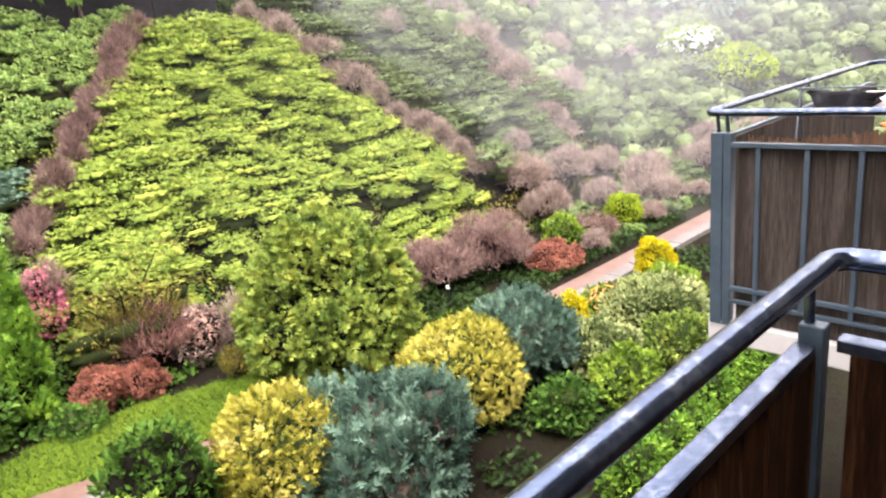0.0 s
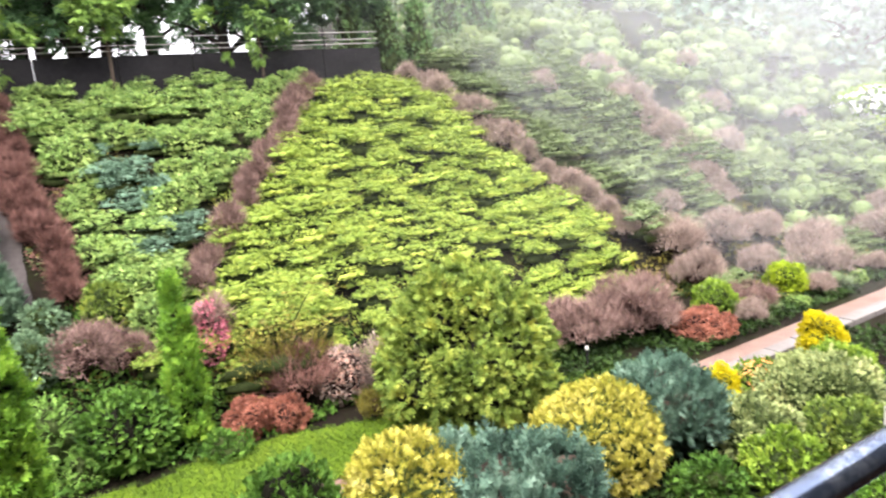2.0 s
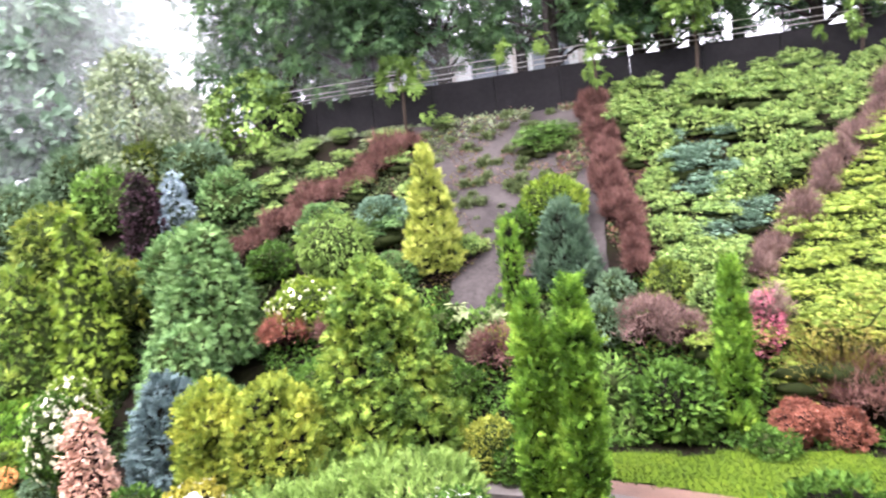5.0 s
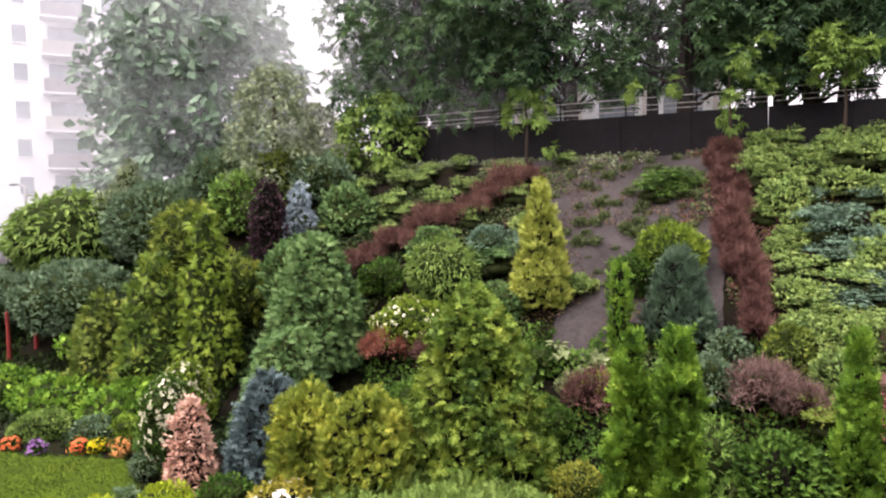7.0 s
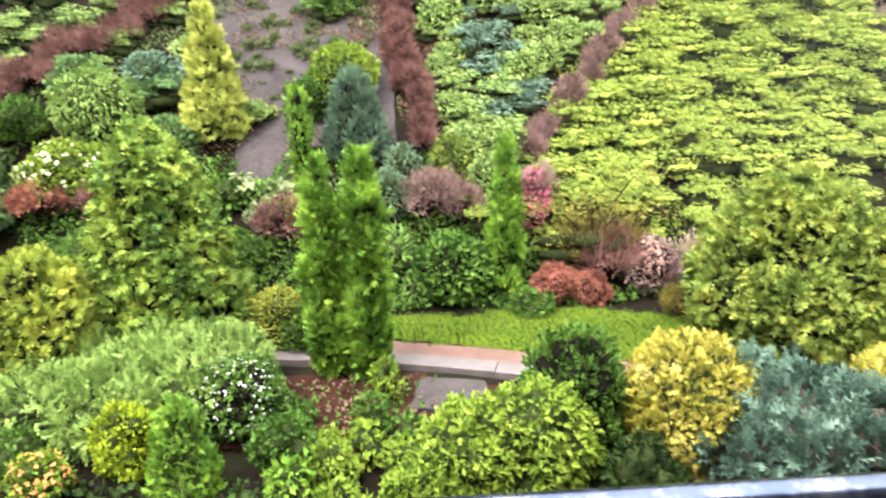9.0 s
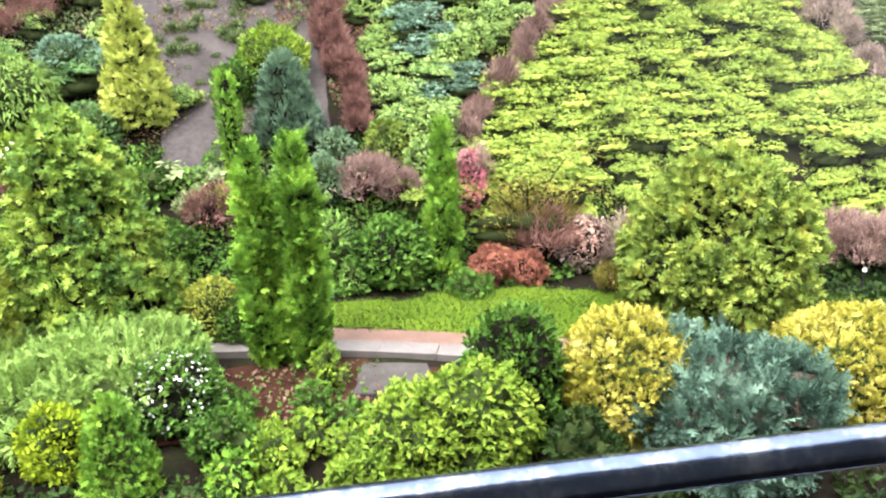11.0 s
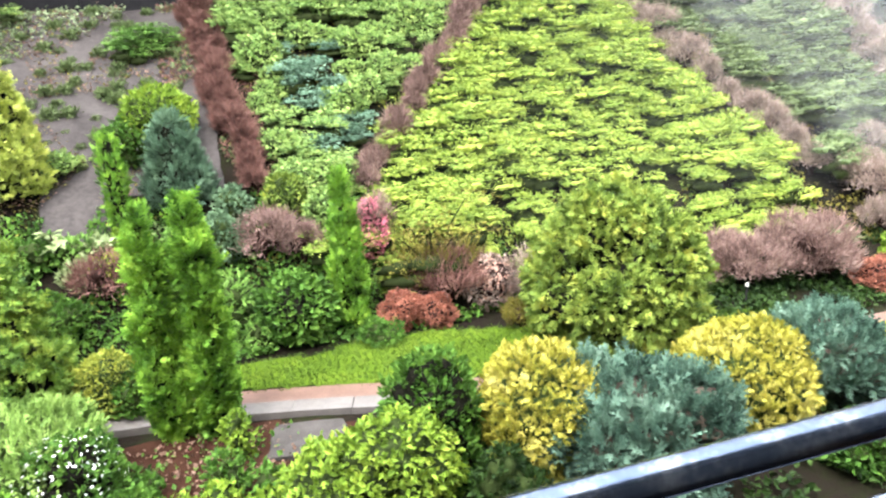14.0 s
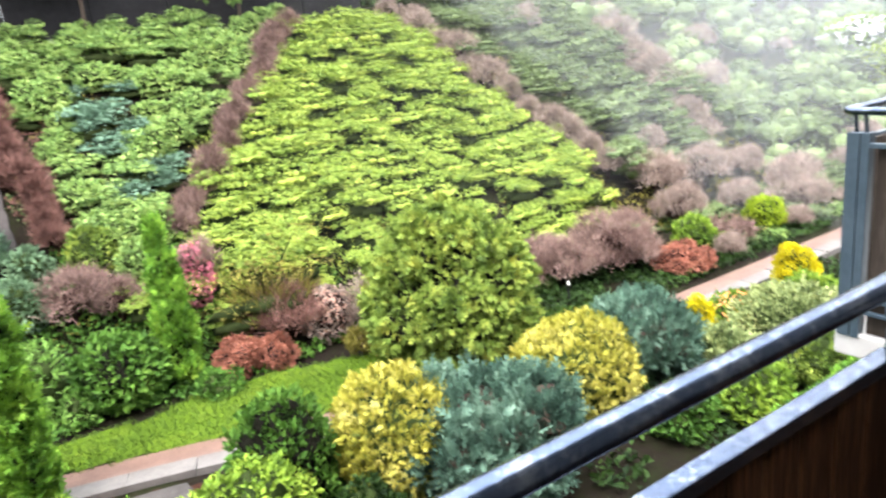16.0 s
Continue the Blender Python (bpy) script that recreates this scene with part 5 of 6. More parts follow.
cone_bush("conifer_tree", "dense dark green conical conifer", -15.4, 12.2, 2.0, 2.4, "big_green", 90, 36, 0.26, 0.8, SPRAY, 0.3, power=0.6)
cone_bush("conifer_tree", "tall light green conifer with layered sprays", -12.2, 12.6, 1.6, 4.3, "broad_light", 120, 36, 0.27, 0.8, SPRAY, -0.1, power=0.6)
puff("purple_beech", "narrow dark purple-leaved column tree", -12.52, 15.4, 0.95, 3.05, "purple_dark", COLUMN, 0.24, 0.16, 2600, 0.13, 0.6, LEAF, -0.3, 0.5, category="tree", uneven=0.1)
cone_bush("silver_spruce", "pale silvery blue spruce", -12.45, 16.8, 1.25, 1.95, "blue_pale", 60, 55, 0.13, 0.8, PLUME, 0.1, power=0.7)
globe_bush("willow_dome", "dome-shaped yellow-green weeping shrub", -21.0, 15.6, 4.2, 2.7, "feather", 60, 70, 0.3, 0.4, LEAF, -0.7, 0.4)
for x, y, w, h, f in ((-18.3, 13.6, 3.6, 2.0, "grey_green"), (-22.0, 13.0, 3.6, 2.2, "grey_green"), (-17.6, 16.0, 3.0, 2.6, "grey_green"), (-15.6, 15.4, 2.2, 2.4, "big_green"), (-12.6, 14.0, 1.6, 2.0, "big_green"), (-10.9, 14.6, 2.0, 1.9, "fir")):
    globe_bush("leafy_shrub", "large shaded green shrub in the wooded corner", x, y, w, h, f, 46, 65, 0.2, 0.55, group="large shrubs in the wooded corner")
for x, y, w, h in ((-15.7, 11.1, 2.4, 0.9), (-13.6, 10.9, 1.7, 0.75), (-16.6, 12.9, 1.9, 0.75), (-13.4, 11.6, 1.5, 0.9), (-18.2, 11.0, 2.2, 0.95)):
    globe_bush("low_hedge", "low rounded dark green hedge plant", x, y, w, h, "thuja", 40, 50, 0.15, 0.7, group="low hedges behind the lawn")
for x, y, s, f, lab in ((-12.7, 9.3, 0.42, "red_flower", "red"), (-12.35, 9.45, 0.4, "pure_yellow", "yellow"), (-11.7, 9.5, 0.52, "orange_flower", "orange"), (-13.5, 8.9, 0.4, "violet_flower", "violet"), (-14.2, 8.8, 0.4, "red_flower", "red")):
    globe_bush("flower_clump", f"clump of {lab} flowers beside the small lawn", x, y, s, s * 0.75, "broad", 12, 40, 0.06, flowers=f, fl_share=0.9, fl_size=0.06, category="flowers", group="flower clumps beside the lawn")
for x, y, w, h, f in ((-13.1, 9.9, 0.9, 0.55, "grey_green"), (-12.2, 10.2, 0.8, 0.6, "broad_light"), (-11.0, 9.8, 0.9, 0.7, "broad"), (-14.4, 9.6, 1.2, 0.6, "feather"), (-10.3, 8.9, 0.7, 0.6, "grey_green"), (-9.5, 7.75, 0.5, 0.35, "grey_green"), (-8.7, 7.8, 1.1, 0.45, "lime"), (-7.9, 8.3, 0.9, 0.6, "broad")):
    globe_bush("border_plant", "low border plant beside the small lawn", x, y, w, h, f, 18, 50, 0.08, group="border plants beside the lawn")
globe_bush("red_shrub", "small terracotta-red leafy shrub beside the thujas", -4.85, 8.2, 0.55, 0.55, "red", 14, 50, 0.07)
for x, y, w, h, f in ((-7.5, 6.9, 0.9, 0.5, "lime"), (-6.6, 6.7, 0.8, 0.5, "broad_light"), (-5.6, 6.6, 0.8, 0.6, "yellow"), (-7.9, 7.5, 0.8, 0.5, "lime"), (-5.0, 7.0, 0.9, 0.5, "broad"), (-6.0, 6.0, 0.9, 0.5, "broad_light"), (-7.0, 6.1, 0.9, 0.45, "broad"), (-8.5, 6.9, 1.0, 0.5, "broad_light"), (-9.3, 6.9, 0.9, 0.5, "lime"), (-8.4, 6.2, 0.9, 0.5, "yellow")):
    globe_bush("border_plant", "low yellow-green border plant below the balcony", x, y, w, h, f, 18, 50, 0.08, group="border plants below the balcony")
puff("rose_bush", "yellow-leaved bush with large white roses", -6.3, 7.75, 1.1, 0.95, "yellow", GLOBE, 0.2, 0.14, 2400, 0.09, 0.6, LEAF, 0.3, 0.5, category="shrub", flowers="white_flower", fl_count=95, fl_size=0.11)
globe_bush("flower_clump", "small violet flowering clump", -5.75, 7.5, 0.4, 0.75, "broad", 12, 40, 0.06, flowers="violet_flower", fl_share=0.7)

# ---- top of the bank: wall, railing, trees ----
WALL_Y = 20.75
part_wall = new("retaining_wall")
tagged(part_wall, "low retaining wall along the top of the bank, darkened for tree shade", "wall", kind="structure")
for i in range(11):
    x = -11.5 + i * 2.0
    part("wall_panel", boxed((x, WALL_Y, 5.6), (x + 1.985, WALL_Y + 0.25, 7.6 + rng.uniform(-0.01, 0.01)), 0.015), M["dark_wall"], part_wall)


def railing():
    ob = new("railing")
    tagged(ob, "pale grey steel railing on the retaining wall", "railing")
    for i in range(11):
        part("post", boxed((-11.4 + i * 2, WALL_Y + 0.09, 7.12), (-11.36 + i * 2, WALL_Y + 0.14, 8.2), 0.006), M["dark_wall"], ob)
    for z in (7.74, 7.88, 8.1):
        part("bar", boxed((-11.45, WALL_Y + 0.1, z), (10.5, WALL_Y + 0.14, z + 0.02), 0.006), M["concrete"], ob, "pale grey bar")


railing()
tagged(new("road", mesh_of("road", [(-19, 21.05, 6.87), (12.5, 21.05, 6.87), (12.5, 31, 6.87), (-19, 31, 6.87)], [(0, 1, 2, 3)], M["concrete"])), "wet grey road behind the railing", "road", kind="structure")


def low_building():
    ob = new("low_building")
    tagged(ob, "long pale low building behind the road", "building")
    part("wall", boxed((-13, 31, 6.4), (-1.0, 38, 10.6), 0.02), M["pale_wall"], ob)
    part("roof", boxed((-13.4, 30.7, 10.6), (-0.6, 38.4, 10.9), 0.03), M["dark_wall"], ob)
    for i in range(4):
        w = part("window", boxed((-11.8 + i * 2.8, 30.95, 8.3), (-10.2 + i * 2.8, 31.05, 10.0), 0.01), M["window_glass"], ob)
        part("sill", boxed((-11.9 + i * 2.8, 30.85, 8.18), (-10.1 + i * 2.8, 31.0, 8.28), 0.01), M["white_paint"], w)
    for i in range(5):
        part("pilaster", boxed((-13 + i * 2.9, 30.9, 6.4), (-12.75 + i * 2.9, 31.0, 10.6), 0.01), M["concrete"], ob)


low_building()


def tree(name, label, x, y, z, h, w, leaf, trunk_r, first=0.35, k=60, per=70, size=0.3, shape=HAND, lean=0.0, lift=-0.5, group="", bark="bark"):
    """A tall tree: a leaning tapered trunk, limbs, and a crown of uneven leafy clumps with gaps."""
    ob = empty(name, x, y, z - 0.1)
    tagged(ob, label, "tree", group)
    p = [tube([(0, 0, 0), (lean * h * 0.2, 0, h * 0.3), (lean * h * 0.5, 0.1, h * 0.6), (lean * h * 0.8, 0, h * 0.92)], [trunk_r, trunk_r * 0.8, trunk_r * 0.5, trunk_r * 0.15], 9)]
    C, R, limbs = [], [], []
    for i in range(k):
        t = first + (1 - first) * (i + rng.random()) / k
        a = i * 2.4 + rng.uniform(-0.5, 0.5)
        q = w / 2 * math.sin(math.pi * min(1, 0.25 + 0.75 * (t - first) / (1 - first))) ** 0.6 * rng.uniform(0.45, 1.05)
        c = np.array((lean * h * t + q * math.cos(a), q * math.sin(a), h * t - 0.12 * q))
        C.append(c)
        R.append(np.array((1, 1, 0.6)) * w * rng.uniform(0.09, 0.16))
        if i % 3 == 0:
            s = np.array((lean * h * max(t - 0.12, 0.1), 0, h * max(t - 0.12, 0.1)))
            limbs.append(tube([tuple(s), tuple((s + c) / 2 + (0, 0, 0.15)), tuple(c)], [trunk_r * 0.35, trunk_r * 0.2, 0.02], 6))
    C, R = np.array(C), np.array(R)
    part("trunk", mesh_of("trunk", *joined(*p), M[bark], True), None, ob)
    for lb in limbs[:10]:
        part("limb", mesh_of("limb", *lb, M[bark], True), None, ob)
    leaf_mass("crown", mesh_of("crown", *clothe(C, R, per, size, 0.8, shape, lift, 0.6, axis=(0, 0, h * 0.5)), L[leaf]), ob)
    return ob


for x, y, h, w, r, first, lean in ((-8.3, 21.7, 9.5, 5.2, 0.36, 0.2, 0.02), (-7.7, 22.0, 9.0, 4.0, 0.22, 0.3, 0.06), (-5.2, 21.6, 9.0, 4.4, 0.26, 0.2, -0.04), (-1.8, 21.7, 9.5, 4.6, 0.26, 0.2, 0.03), (0.9, 21.7, 8.5, 4.0, 0.2, 0.22, -0.12), (1.6, 21.9, 9.0, 4.4, 0.24, 0.17, 0.02), (2.3, 21.7, 8.6, 4.0, 0.18, 0.3, 0.13), (5.7, 21.6, 8.8, 4.0, 0.2, 0.18, -0.03), (6.9, 21.8, 8.5, 4.0, 0.22, 0.16, 0.05), (9.9, 21.6, 7.5, 2.6, 0.1, 0.3, 0.02), (-10.9, 21.9, 9.5, 5.2, 0.3, 0.12, 0.0)):
    tree("broadleaf_tree", "tall dark-trunked broadleaf tree behind the wall", x, y, 6.8, h, w, "tree", r, first, 100, 40, 0.34, HAND, lean=lean, group="trees behind the wall", bark="dark_bark")
for x, y, h, w in ((-12.6, 24.0, 10, 5.5), (-9.6, 25.5, 10, 5.5), (-3.2, 25.6, 10.5, 5.5), (0.4, 26.4, 10, 5.0), (4.2, 25.2, 9, 5.0), (8.8, 25.0, 8.5, 5.0)):
    tree("broadleaf_tree", "tall dark broadleaf tree beside the road", x, y, 6.8, h, w, "tree", 0.24, 0.32, 80, 34, 0.46, HAND, group="trees beside the road", bark="dark_bark")
for x, y, z, w, h in ((-0.5, 19.6, 8.1, 1.5, 1.5), (2.2, 19.9, 8.7, 1.2, 1.2), (6.2, 19.9, 8.3, 1.0, 1.3), (-6.2, 19.8, 7.9, 1.1, 1.1)):
    ob = empty("sapling", x, y, ground_z(x, y) - 0.05)
    tagged(ob, "thin young tree with fresh light green leaves", "tree", "saplings at the top of the bank")
    C = rng.normal(size=(16, 3)) * (w * 0.5, w * 0.35, h * 0.34) + (0, 0, h * 0.5)
    R = np.full((16, 3), 0.2) * rng.uniform(0.7, 1.3, (16, 1))
    C = C + (0, 0, z - ground_z(x, y) - h * 0.5)
    part("trunk", mesh_of("trunk", *tube([(0, 0, 0), (0.05, 0, 1.2), (0.0, 0.05, z - ground_z(x, y) + 0.3)], [0.05, 0.04, 0.015]), M["bark"], True), None, ob)
    leaf_mass("crown", mesh_of("crown", *clothe(C, R, 30, 0.24, 0.8, HAND, -0.7, 0.5), L["tree_light"]), ob)
for x, y, h in ((9.9, 21.6, 2.6), (11.2, 21.7, 2.9), (12.6, 21.8, 2.7), (14.0, 22.0, 3.0), (15.6, 22.2, 2.8)):
    cone_bush("clipped_conifer", "dark columnar conifer at the top of the bank", x, y, 1.3, h, "fir", 50, 24, 0.4, power=0.35, group="conifers at the top of the bank")

tree("larch_tree", "tall sparse olive-green conifer with tiered branches", -14.8, 18.7, ground_z(-14.8, 18.7), 4.5, 3.2, "fir_brown", 0.14, 0.14, 130, 60, 0.22, TUFT, lift=-0.6)
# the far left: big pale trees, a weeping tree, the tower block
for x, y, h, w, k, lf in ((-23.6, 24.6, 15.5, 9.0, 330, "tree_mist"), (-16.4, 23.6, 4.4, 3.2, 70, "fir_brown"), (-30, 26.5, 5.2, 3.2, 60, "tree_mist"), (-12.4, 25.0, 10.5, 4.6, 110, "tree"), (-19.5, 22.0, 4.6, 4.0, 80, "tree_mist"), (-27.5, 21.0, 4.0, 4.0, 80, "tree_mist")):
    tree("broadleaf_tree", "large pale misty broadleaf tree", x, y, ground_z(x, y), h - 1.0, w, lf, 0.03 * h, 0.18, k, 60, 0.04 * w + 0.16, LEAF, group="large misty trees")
cone_bush("conifer_tree", "olive-green ragged conifer beside the misty trees", -20.5, 17.6, 2.0, 3.3, "fir_brown", 80, 36, 0.3, power=0.7, uneven=0.3)
for x, y, w, h, f in ((-15.2, 17.4, 2.4, 1.9, "fern"), (-16.8, 18.4, 2.6, 2.0, "grey_green"), (-14.4, 18.9, 2.2, 1.6, "big_green"), (-18.2, 19.8, 3.0, 2.0, "grey_green"), (-12.8, 18.6, 2.0, 1.5, "grey_green"), (-11.0, 17.4, 1.6, 1.3, "fir"), (-22.8, 18.2, 3.0, 2.0, "grey_green"), (-19.4, 16.6, 2.4, 1.9, "fir_brown")):
    globe_bush("leafy_shrub", "tall misty green shrub on the slope", x, y, w, h, f, 40, 60, 0.2, 0.5, uneven=0.35, group="shrubs on the misty slope")
tree("weeping_tree", "light green weeping tree at the bank's edge", -11.6, 20.6, 5.8, 3.2, 3.0, "tree_light", 0.12, 0.25, 70, 60, 0.2, LEAF, lift=-1.6)
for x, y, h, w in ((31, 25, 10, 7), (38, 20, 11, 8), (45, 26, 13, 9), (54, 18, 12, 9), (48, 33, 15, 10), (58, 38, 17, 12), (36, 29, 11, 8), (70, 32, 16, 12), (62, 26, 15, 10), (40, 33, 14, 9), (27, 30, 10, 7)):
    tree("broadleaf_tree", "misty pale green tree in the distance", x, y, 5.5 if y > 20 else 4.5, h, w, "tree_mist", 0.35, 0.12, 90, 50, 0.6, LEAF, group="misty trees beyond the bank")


def tower():
    ob = empty("tower_block", -47.9, 36.2, 3, 52.9)
    tagged(ob, "tall white apartment tower in the mist", "building")
    part("wall", boxed((-14, 0, -3), (5.2, 12, 30), 0.05), M["tower_wall"], ob)
    part("roof", boxed((-14.3, -0.3, 30), (5.5, 12.3, 30.6), 0.05), M["balcony_band"], ob)
    for s in range(9):
        z = 2.6 + s * 2.83
        b = part("balcony", boxed((-1.65, -1.2, z), (1.65, 0.05, z + 1.05), 0.03), M["balcony_band" if s % 2 else "plaster"], ob)
        part("balcony_floor", boxed((-1.75, -1.3, z - 0.14), (1.75, 0.05, z), 0.02), M["white_paint"], b)
        part("balcony_window", boxed((-1.3, -0.06, z + 1.05), (1.3, 0.06, z + 2.3), 0.02), M["window_glass"], ob)
        for x in (-10.5, -6.4, -3.6, 2.5, 3.9):
            w = part("window", boxed((x, -0.06, z + 0.9), (x + 0.9, 0.06, z + 2.2), 0.02), M["window_glass"], ob)
            part("sill", boxed((x - 0.1, -0.16, z + 0.8), (x + 1.0, -0.02, z + 0.9), 0.01), M["white_paint"], w)


tower()

# ---- garden lamp ----
lamp = empty("garden_lamp", 8.45, 9.35, 0)
tagged(lamp, "small white-topped garden path lamp", "lamp")
part("pole", mesh_of("pole", *tube([(0, 0, 0), (0, 0, 0.42)], [0.02, 0.02], 10), M["dark_wall"], True), None, lamp)
part("hood", mesh_of("hood", *tube([(0, 0, 0.42), (0, 0, 0.46), (0, 0, 0.485), (0, 0, 0.49)], [0.036, 0.035, 0.02, 0.0], 14), M["concrete"], True), None, lamp)

# ---- the balcony underfoot ----
FLOOR = 3.4
# unseen wall and floor; their dark tones darken what the handrail mirrors
wall_s = new("wall_south")
tagged(wall_s, "rendered house wall behind the balcony", "wall", kind="structure")
part("wall_panel", boxed((-7, -1.25, -0.2), (9, -1.0, 9)), M["house_wall"], wall_s)
bfloor = new("balcony_floor")
tagged(bfloor, "unseen balcony floor, dark to deepen the handrail's reflection", "floor", kind="structure")
part("slab", boxed((-2.6, -1.0, FLOOR - 0.18), (1.6, 0.44, FLOOR), 0.01), M["dark_wall"], bfloor)

# out-of-view slab added to keep sky light off the wall and rail
above = new("ceiling")
tagged(above, "unseen slab added to shade the balcony", "ceiling", kind="structure")
part("slab", boxed((-3.2, -1.0, 6.15), (2.2, 0.02, 6.33), 0.01), M["concrete"], above)


def handrail(name, label, corner, run_x, back_y, mats, radius=0.0178):
    """A round handrail along x to a rounded corner, then back to the wall."""
    ob = new(name)
    tagged(ob, label, "handrail")
    x, y, z = corner
    s = 1 if run_x < x else -1
    pts = [(run_x, y, z), (x - s * 0.05, y, z)] + [(x - s * 0.05 + s * 0.05 * math.sin(a), y - 0.05 + 0.05 * math.cos(a), z) for a in (0.4, 0.8, 1.2)] + [(x, y - 0.06, z), (x, back_y, z)]
    part("tube", mesh_of("tube", *tube(pts, [radius] * len(pts), 32), mats, True), None, ob)
    return ob


rail = handrail("balcony_railing", "wet dark blue-grey steel balcony handrail", (1.50, 0.44, 4.49), -2.6, -1.0, M["steel"], 0.0242)
part("flat_bar", boxed((-2.6, 0.422, 4.315), (1.36, 0.462, 4.345), 0.004), M["steel"], rail, "wet flat steel bar")
part("flat_bar", boxed((1.41, -1.0, 4.315), (1.45, 0.40, 4.345), 0.004), M["steel"], rail, "wet flat steel bar")
for x, y in ((1.40, 0.44), (-1.2, 0.44), (1.43, -0.35)):
    post = part("post", boxed((x - 0.02, y - 0.025, FLOOR - 0.1), (x + 0.02, y + 0.025, 4.375), 0.004), M["post_paint"], rail, "painted square post")
    part("rod", mesh_of("rod", *tube([(x, y + 0.01, 4.37), (x, y + 0.012, 4.475)], [0.011, 0.011], 10), M["steel"], True), None, rail)
screen = new("balcony_screen")
tagged(screen, "wet dark brown vertical boards below the handrail", "screen")
for i in range(38):
    x = -2.58 + i * 0.1063
    part("board", boxed((x, 0.426 + rng.uniform(-0.002, 0.002), FLOOR + 0.06), (x + 0.1 - rng.uniform(0, 0.012), 0.446, 4.313), 0.002), M["wet_board"], screen)
for i in range(12):
    y = -0.95 + i * 0.112
    part("board", boxed((1.475, y, FLOOR + 0.06), (1.495, y + 0.109, 4.31 - rng.uniform(0, 0.004)), 0.002), M["wet_board"], screen)

# ---- the neighbour's balcony ----
NX, NY, NZ = 3.61, 1.73, 4.5
nfloor = new("neighbour_slab")
tagged(nfloor, "pale concrete slab of the neighbouring balcony", "floor", kind="structure")
part("slab", boxed((NX - 0.02, -1.0, 3.16), (6.6, NY - 0.02, 3.30), 0.012), M["plaster"], nfloor)
nrail = handrail("neighbour_railing", "dark blue-grey steel railing of the neighbouring balcony", (NX, NY, NZ), 6.4, -1.0, M["steel"], 0.02)
part("tube", mesh_of("tube", *tube([(6.35, NY, NZ), (6.5, NY - 0.05, NZ), (6.55, NY - 0.3, NZ), (6.55, -1.0, NZ)], [0.02] * 4, 14), M["steel"], True), None, nrail)
for y0, y1 in ((NY - 0.035, NY - 0.10), (NY - 0.105, NY - 0.15)):
    part("post", boxed((NX - 0.03, y1, 3.28), (NX + 0.03, y0, 4.395), 0.005), M["post_paint"], nrail, "blue-grey painted post")
for y in (NY - 0.07, NY - 0.12):
    part("rod", mesh_of("rod", *tube([(NX, y, 4.39), (NX, y + 0.01, 4.485)], [0.011, 0.011], 8), M["steel"], True), None, nrail)
for z0, z1 in ((4.32, 4.345), (3.50, 3.525), (3.425, 3.445)):
    part("cross_bar", boxed((NX - 0.035, -1.0, z0), (NX - 0.005, NY - 0.15, z1), 0.003), M["post_paint"], nrail)
    part("cross_bar", boxed((NX + 0.05, NY - 0.03, z0), (6.5, NY, z1), 0.003), M["post_paint"], nrail)
for i in range(10):
    y = 1.44 - i * 0.24
    part("upright", boxed((NX - 0.03, y - 0.012, 3.44), (NX - 0.008, y + 0.012, 4.33), 0.003), M["post_paint"], nrail)
nscreen = new("neighbour_screen")
tagged(nscreen, "weathered grey-brown vertical boards of the neighbouring balcony", "screen")
for i in range(23):
    y = 1.555 - i * 0.108
    part("board", boxed((NX + 0.002, y - 0.106, 3.31), (NX + 0.02, y, 4.335 + rng.uniform(-0.012, 0.012)), 0.003), M["board"], nscreen)
for i in range(26):
    x = NX + 0.08 + i * 0.11
    part("board", boxed((x, NY - 0.05, 3.31), (x + 0.108, NY - 0.032, 4.33), 0.003), M["board"], nscreen)
reed = new("reed_mat")
tagged(reed, "brown reed mat with a ragged top edge inside the railing", "mat")
rv = []
n = 260
P = np.stack([np.full(n, NX + 0.045) + rng.uniform(-0.012, 0.012, n), 1.52 - np.linspace(0, 2.4, n), np.full(n, 3.9)], 1)
hump = 0.52 + 0.06 * np.sin(P[:, 1] * 3.2 + 0.4) + rng.uniform(-0.025, 0.012, n)
part("reeds", mesh_of("reeds", *joined(*[tube([(p[0], p[1], 3.9), (p[0], p[1] + 0.004, 3.9 + k)], [0.006, 0.005], 5) for p, k in zip(P, hump)]), M["reed"], True), None, reed)


def garment(name, label, pts, mat, thick=0.02):
    """Cloth hanging in soft folds over a line: a sheet from the top edge pts down by each point's drop."""
    v, f = [], []
    m = 7
    for i, (x, y, z, drop) in enumerate(pts):
        for k in range(m):
            t = k / (m - 1)
            v.append((x + 0.03 * math.sin(i * 1.7 + t * 3), y + 0.02 * math.sin(i * 2.3 + t * 4), z - drop * t))
        if i:
            for k in range(m - 1):
                a, b = (i - 1) * m + k, i * m + k
                f.append((a, b, b + 1, a + 1))
    ob = new(name, mesh_of(name, v, f, mat, True))
    ob.modifiers.new("thickness", 'SOLIDIFY').thickness = thick
    return tagged(ob, label, "laundry", "laundry on the neighbouring balcony")


LX = NX + 1.0
garment("garment", "black garment hanging in a point on the neighbouring balcony", [(LX, 1.55 - 0.05 * i, 4.50 - 0.003 * i, 0.03 + 0.13 * math.sin(math.pi * (i + 0.5) / 9)) for i in range(9)], M["black_cloth"])
garment("garment", "black garment drying on the neighbouring balcony", [(LX + 0.05, 1.06 - 0.04 * i, 4.49, 0.05 + 0.12 * math.sin(math.pi * (i + 0.7) / 6.5)) for i in range(6)], M["black_cloth"])
garment("garment", "white cloth drying on the neighbouring balcony", [(LX + 0.16, 1.3 - 0.06 * i, 4.46, 0.07 + 0.03 * math.sin(i)) for i in range(9)], M["white_cloth"])
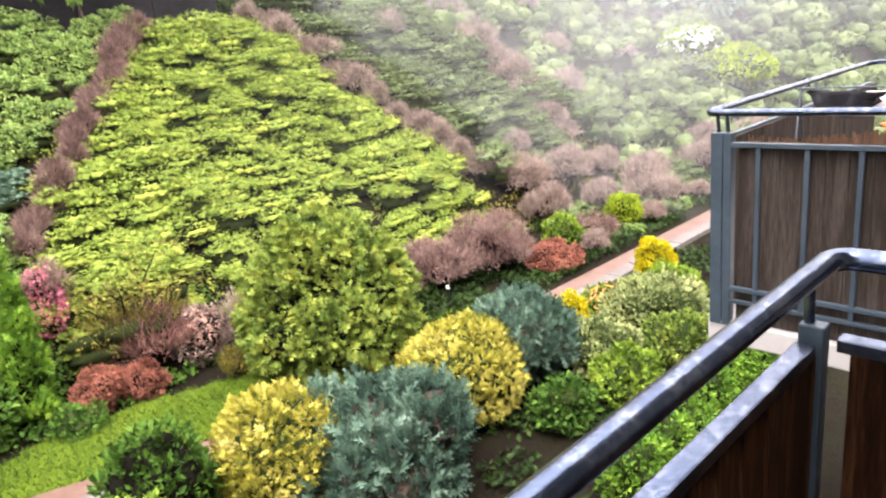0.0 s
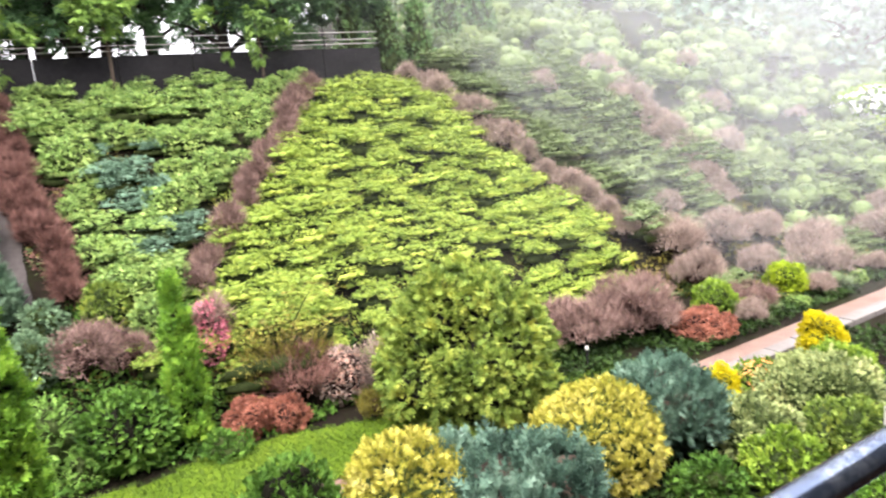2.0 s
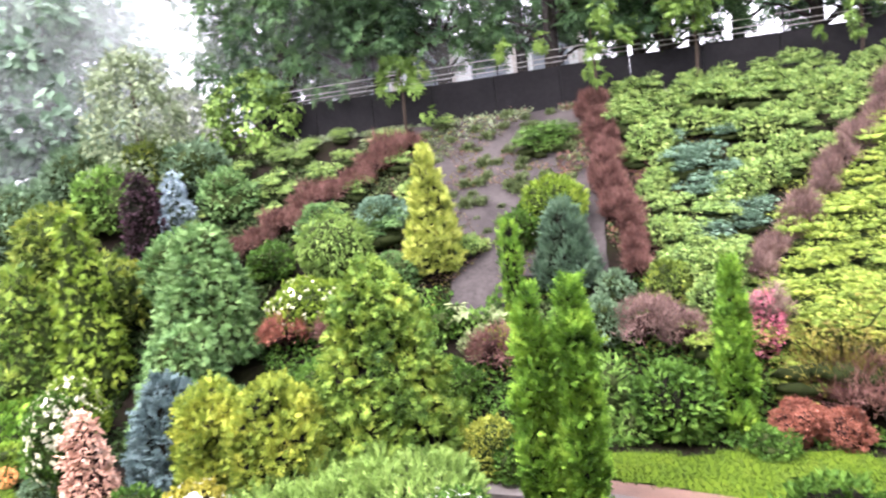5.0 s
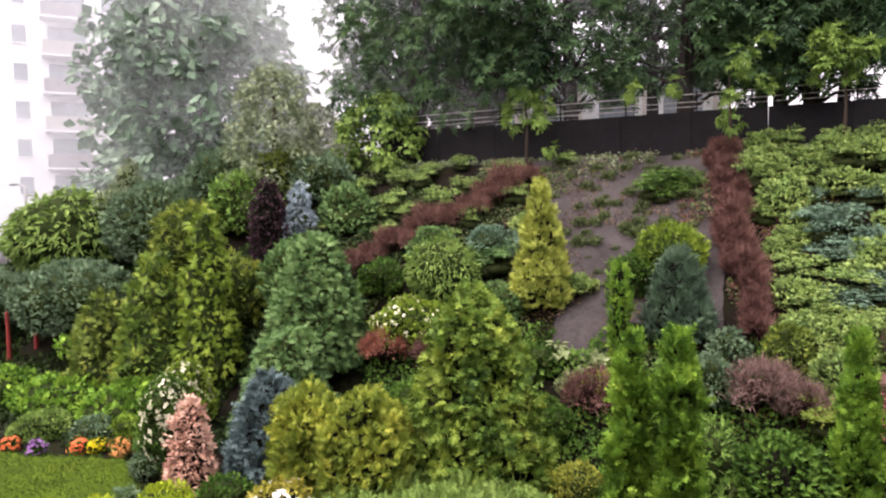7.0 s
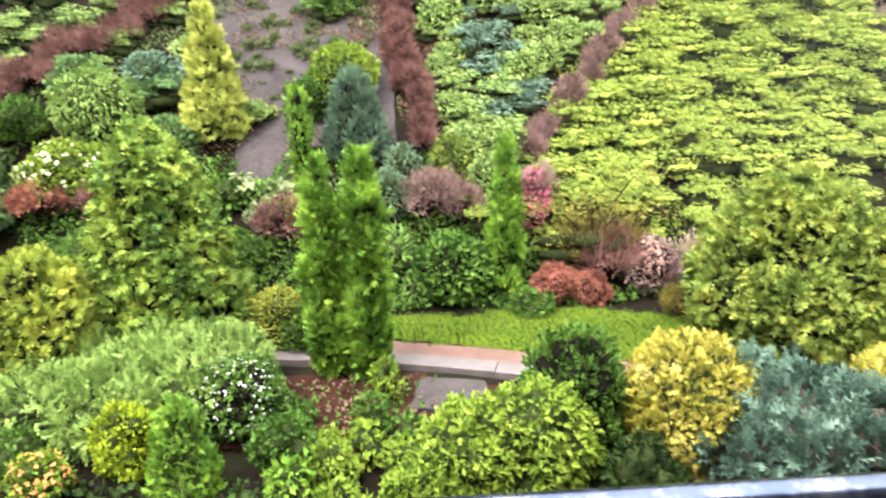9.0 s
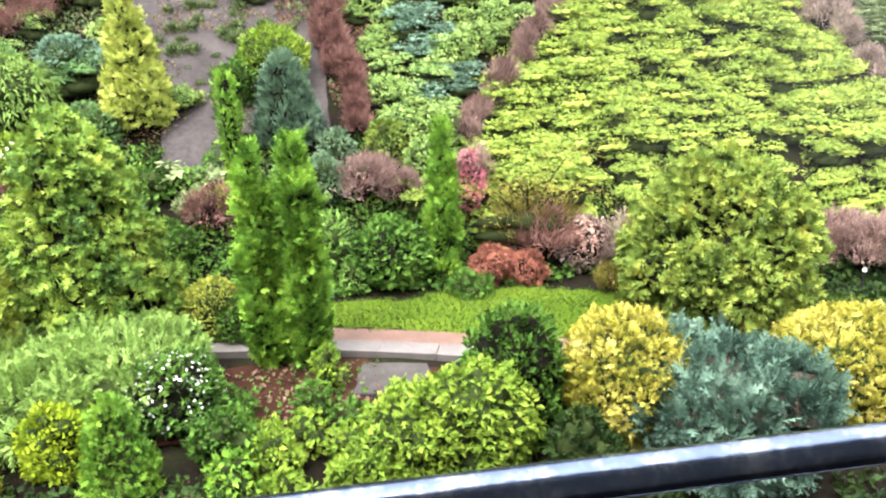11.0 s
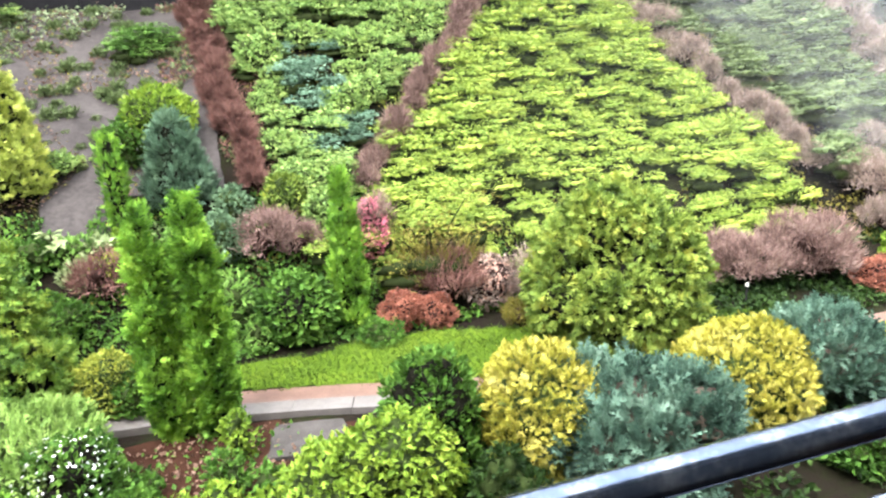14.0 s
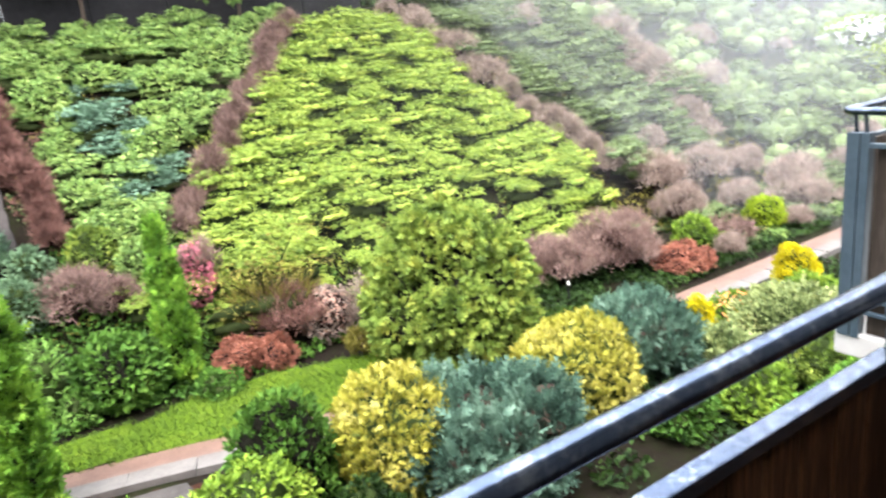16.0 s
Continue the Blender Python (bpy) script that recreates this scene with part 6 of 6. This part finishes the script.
garment("garment", "orange cloth drying on the neighbouring balcony", [(LX - 0.1, 1.12 - 0.035 * i, 4.31, 0.03 + 0.04 * math.sin(math.pi * i / 4)) for i in range(5)], M["orange_cloth"])
rack = new("drying_rack")
tagged(rack, "thin metal drying rack on the neighbouring balcony", "rack")
part("bar", mesh_of("bar", *tube([(LX, -0.4, 4.49), (LX, 1.62, 4.51)], [0.005, 0.005], 8), M["post_paint"], True), None, rack)
for y in (-0.4, 1.6):
    part("leg", mesh_of("leg", *tube([(LX - 0.2, y, 3.3), (LX, y, 4.5), (LX + 0.2, y, 3.3)], [0.006] * 3, 8), M["post_paint"], True), None, rack)

# ---- misty distance ----
def glowing_hills():
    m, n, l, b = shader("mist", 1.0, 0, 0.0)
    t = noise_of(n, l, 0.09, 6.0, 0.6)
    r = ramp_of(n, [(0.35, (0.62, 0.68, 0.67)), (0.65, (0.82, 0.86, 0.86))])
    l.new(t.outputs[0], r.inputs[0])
    # the mist's brightness is put into the sheet as emission
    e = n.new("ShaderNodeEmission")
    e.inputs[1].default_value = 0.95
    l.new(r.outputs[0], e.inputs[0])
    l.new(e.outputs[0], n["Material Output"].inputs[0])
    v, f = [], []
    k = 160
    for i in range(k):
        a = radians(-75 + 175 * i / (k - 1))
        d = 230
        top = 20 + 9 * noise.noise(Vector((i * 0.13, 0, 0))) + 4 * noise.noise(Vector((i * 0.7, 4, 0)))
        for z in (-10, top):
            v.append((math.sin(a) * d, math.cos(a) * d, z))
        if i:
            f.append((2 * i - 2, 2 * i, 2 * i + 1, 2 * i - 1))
    tagged(new("backdrop", mesh_of("backdrop", v, f, m)), "self-lit pale sheet standing in for distant misty hills", "backdrop", kind="structure")


glowing_hills()


# ---- drifting rain mist over the hillside ----
def mist_veils(veils, thick):
    """Thin scattering layers of rain mist, lit by the sky alone; they thin out towards their edges and in drifts."""
    m = bpy.data.materials.new("rain_mist")
    m.use_nodes = True
    n, l = m.node_tree.nodes, m.node_tree.links
    n.remove(n["Principled BSDF"])
    clear, white, soft, both, mix = n.new("ShaderNodeBsdfTransparent"), n.new("ShaderNodeBsdfDiffuse"), n.new("ShaderNodeBsdfTranslucent"), n.new("ShaderNodeMixShader"), n.new("ShaderNodeMixShader")
    white.inputs[0].default_value = soft.inputs[0].default_value = (0.8, 0.82, 0.84, 1)
    drift = noise_of(n, l, 0.16, 3.0)
    tc, sp = n.new("ShaderNodeTexCoord"), n.new("ShaderNodeSeparateXYZ")
    l.new(tc.outputs["Generated"], sp.inputs[0])
    up = n.new("ShaderNodeMapRange")
    up.interpolation_type = 'SMOOTHSTEP'
    up.inputs["From Min"].default_value, up.inputs["From Max"].default_value, up.inputs["To Max"].default_value = 0.0, 0.4, thick
    l.new(sp.outputs[2], up.inputs["Value"])
    side = n.new("ShaderNodeMath")
    side.operation = 'PINGPONG'
    side.inputs[1].default_value = 0.5
    l.new(sp.outputs[1], side.inputs[0])
    wide_fade = n.new("ShaderNodeMapRange")
    wide_fade.interpolation_type = 'SMOOTHSTEP'
    wide_fade.inputs["From Max"].default_value = 0.28
    l.new(side.outputs[0], wide_fade.inputs["Value"])
    b = n.new("ShaderNodeMath")
    b.operation = 'MULTIPLY'
    l.new(up.outputs[0], b.inputs[0])
    l.new(wide_fade.outputs[0], b.inputs[1])
    a = n.new("ShaderNodeMath")
    a.operation = 'MULTIPLY'
    l.new(drift.outputs[0], a.inputs[0])
    l.new(b.outputs[0], a.inputs[1])
    l.new(white.outputs[0], both.inputs[1])
    l.new(soft.outputs[0], both.inputs[2])
    l.new(a.outputs[0], mix.inputs[0])
    l.new(clear.outputs[0], mix.inputs[1])
    l.new(both.outputs[0], mix.inputs[2])
    l.new(mix.outputs[0], n["Material Output"].inputs[0])
    # each veil is one flat half-clear white sheet that imitates deep haze
    for x, y, turn, wide, tall, z in veils:
        me = mesh_of("mist", [(0, -wide / 2, 0), (0, wide / 2, 0), (0, wide / 2, tall), (0, -wide / 2, tall)], [(0, 1, 2, 3)], m)
        ob = new("mist", me)
        ob.matrix_world = pose(x, y, z, 0, 0, turn)
        tagged(ob, "thin drifting rain mist over the hillside", "mist", kind="stuff")


# over the hillside beyond the triangle, over the wooded corner, and thinly before the bank
mist_veils(((13.8, 17.5, 14, 30, 22, -4), (18.5, 20, 8, 40, 22, -2), (24, 22, 4, 46, 24, 0), (31, 23, -2, 52, 27, 0), (40, 26, -6, 62, 31, 1), (52, 29, -6, 80, 42, 0)), 0.2)
mist_veils(((-19.5, 22.5, -46, 26, 24, -6), (-25, 26, -44, 40, 26, -4), (-36, 30, -47, 60, 40, -4), (-10.5, 21.25, -90, 20, 22, 1)), 0.42)
mist_veils(((20, 12.5, -90, 36, 20, -3),), 0.05)


# ---- small things in the far left corner ----
for x, y in ((-19.7, 12.4), (-19.2, 12.9)):
    ob = empty("red_post", x, y, ground_z(x, y) - 0.05)
    tagged(ob, "thin red-painted post among the dark shrubs", "post", "red posts")
    part("shaft", mesh_of("shaft", *tube([(0, 0, 0), (0.02, 0, 0.8), (0, 0, 1.5)], [0.07, 0.06, 0.055], 10), M["red_plastic"], True), None, ob)
    part("cap", mesh_of("cap", *tube([(0, 0, 1.5), (0, 0, 1.53), (0, 0, 1.56)], [0.04, 0.04, 0.015], 10), M["red_plastic"], True), None, ob)
lamp_post = empty("street_lamp", -40, 26.9, 2.95)
tagged(lamp_post, "grey street lamp in front of the tower", "street lamp")
part("pole", mesh_of("pole", *tube([(0, 0, 0), (0, 0, 2.0), (0, 0, 3.7)], [0.12, 0.1, 0.07], 8), M["concrete"], True), None, lamp_post)
part("arm", mesh_of("arm", *tube([(0, 0, 3.65), (-0.3, 0, 3.8), (-0.7, 0, 3.85)], [0.06, 0.05, 0.05], 8), M["concrete"], True), None, lamp_post)
part("head", boxed((-1.3, -0.14, 3.76), (-0.65, 0.14, 3.92), 0.04), M["dark_wall"], lamp_post)
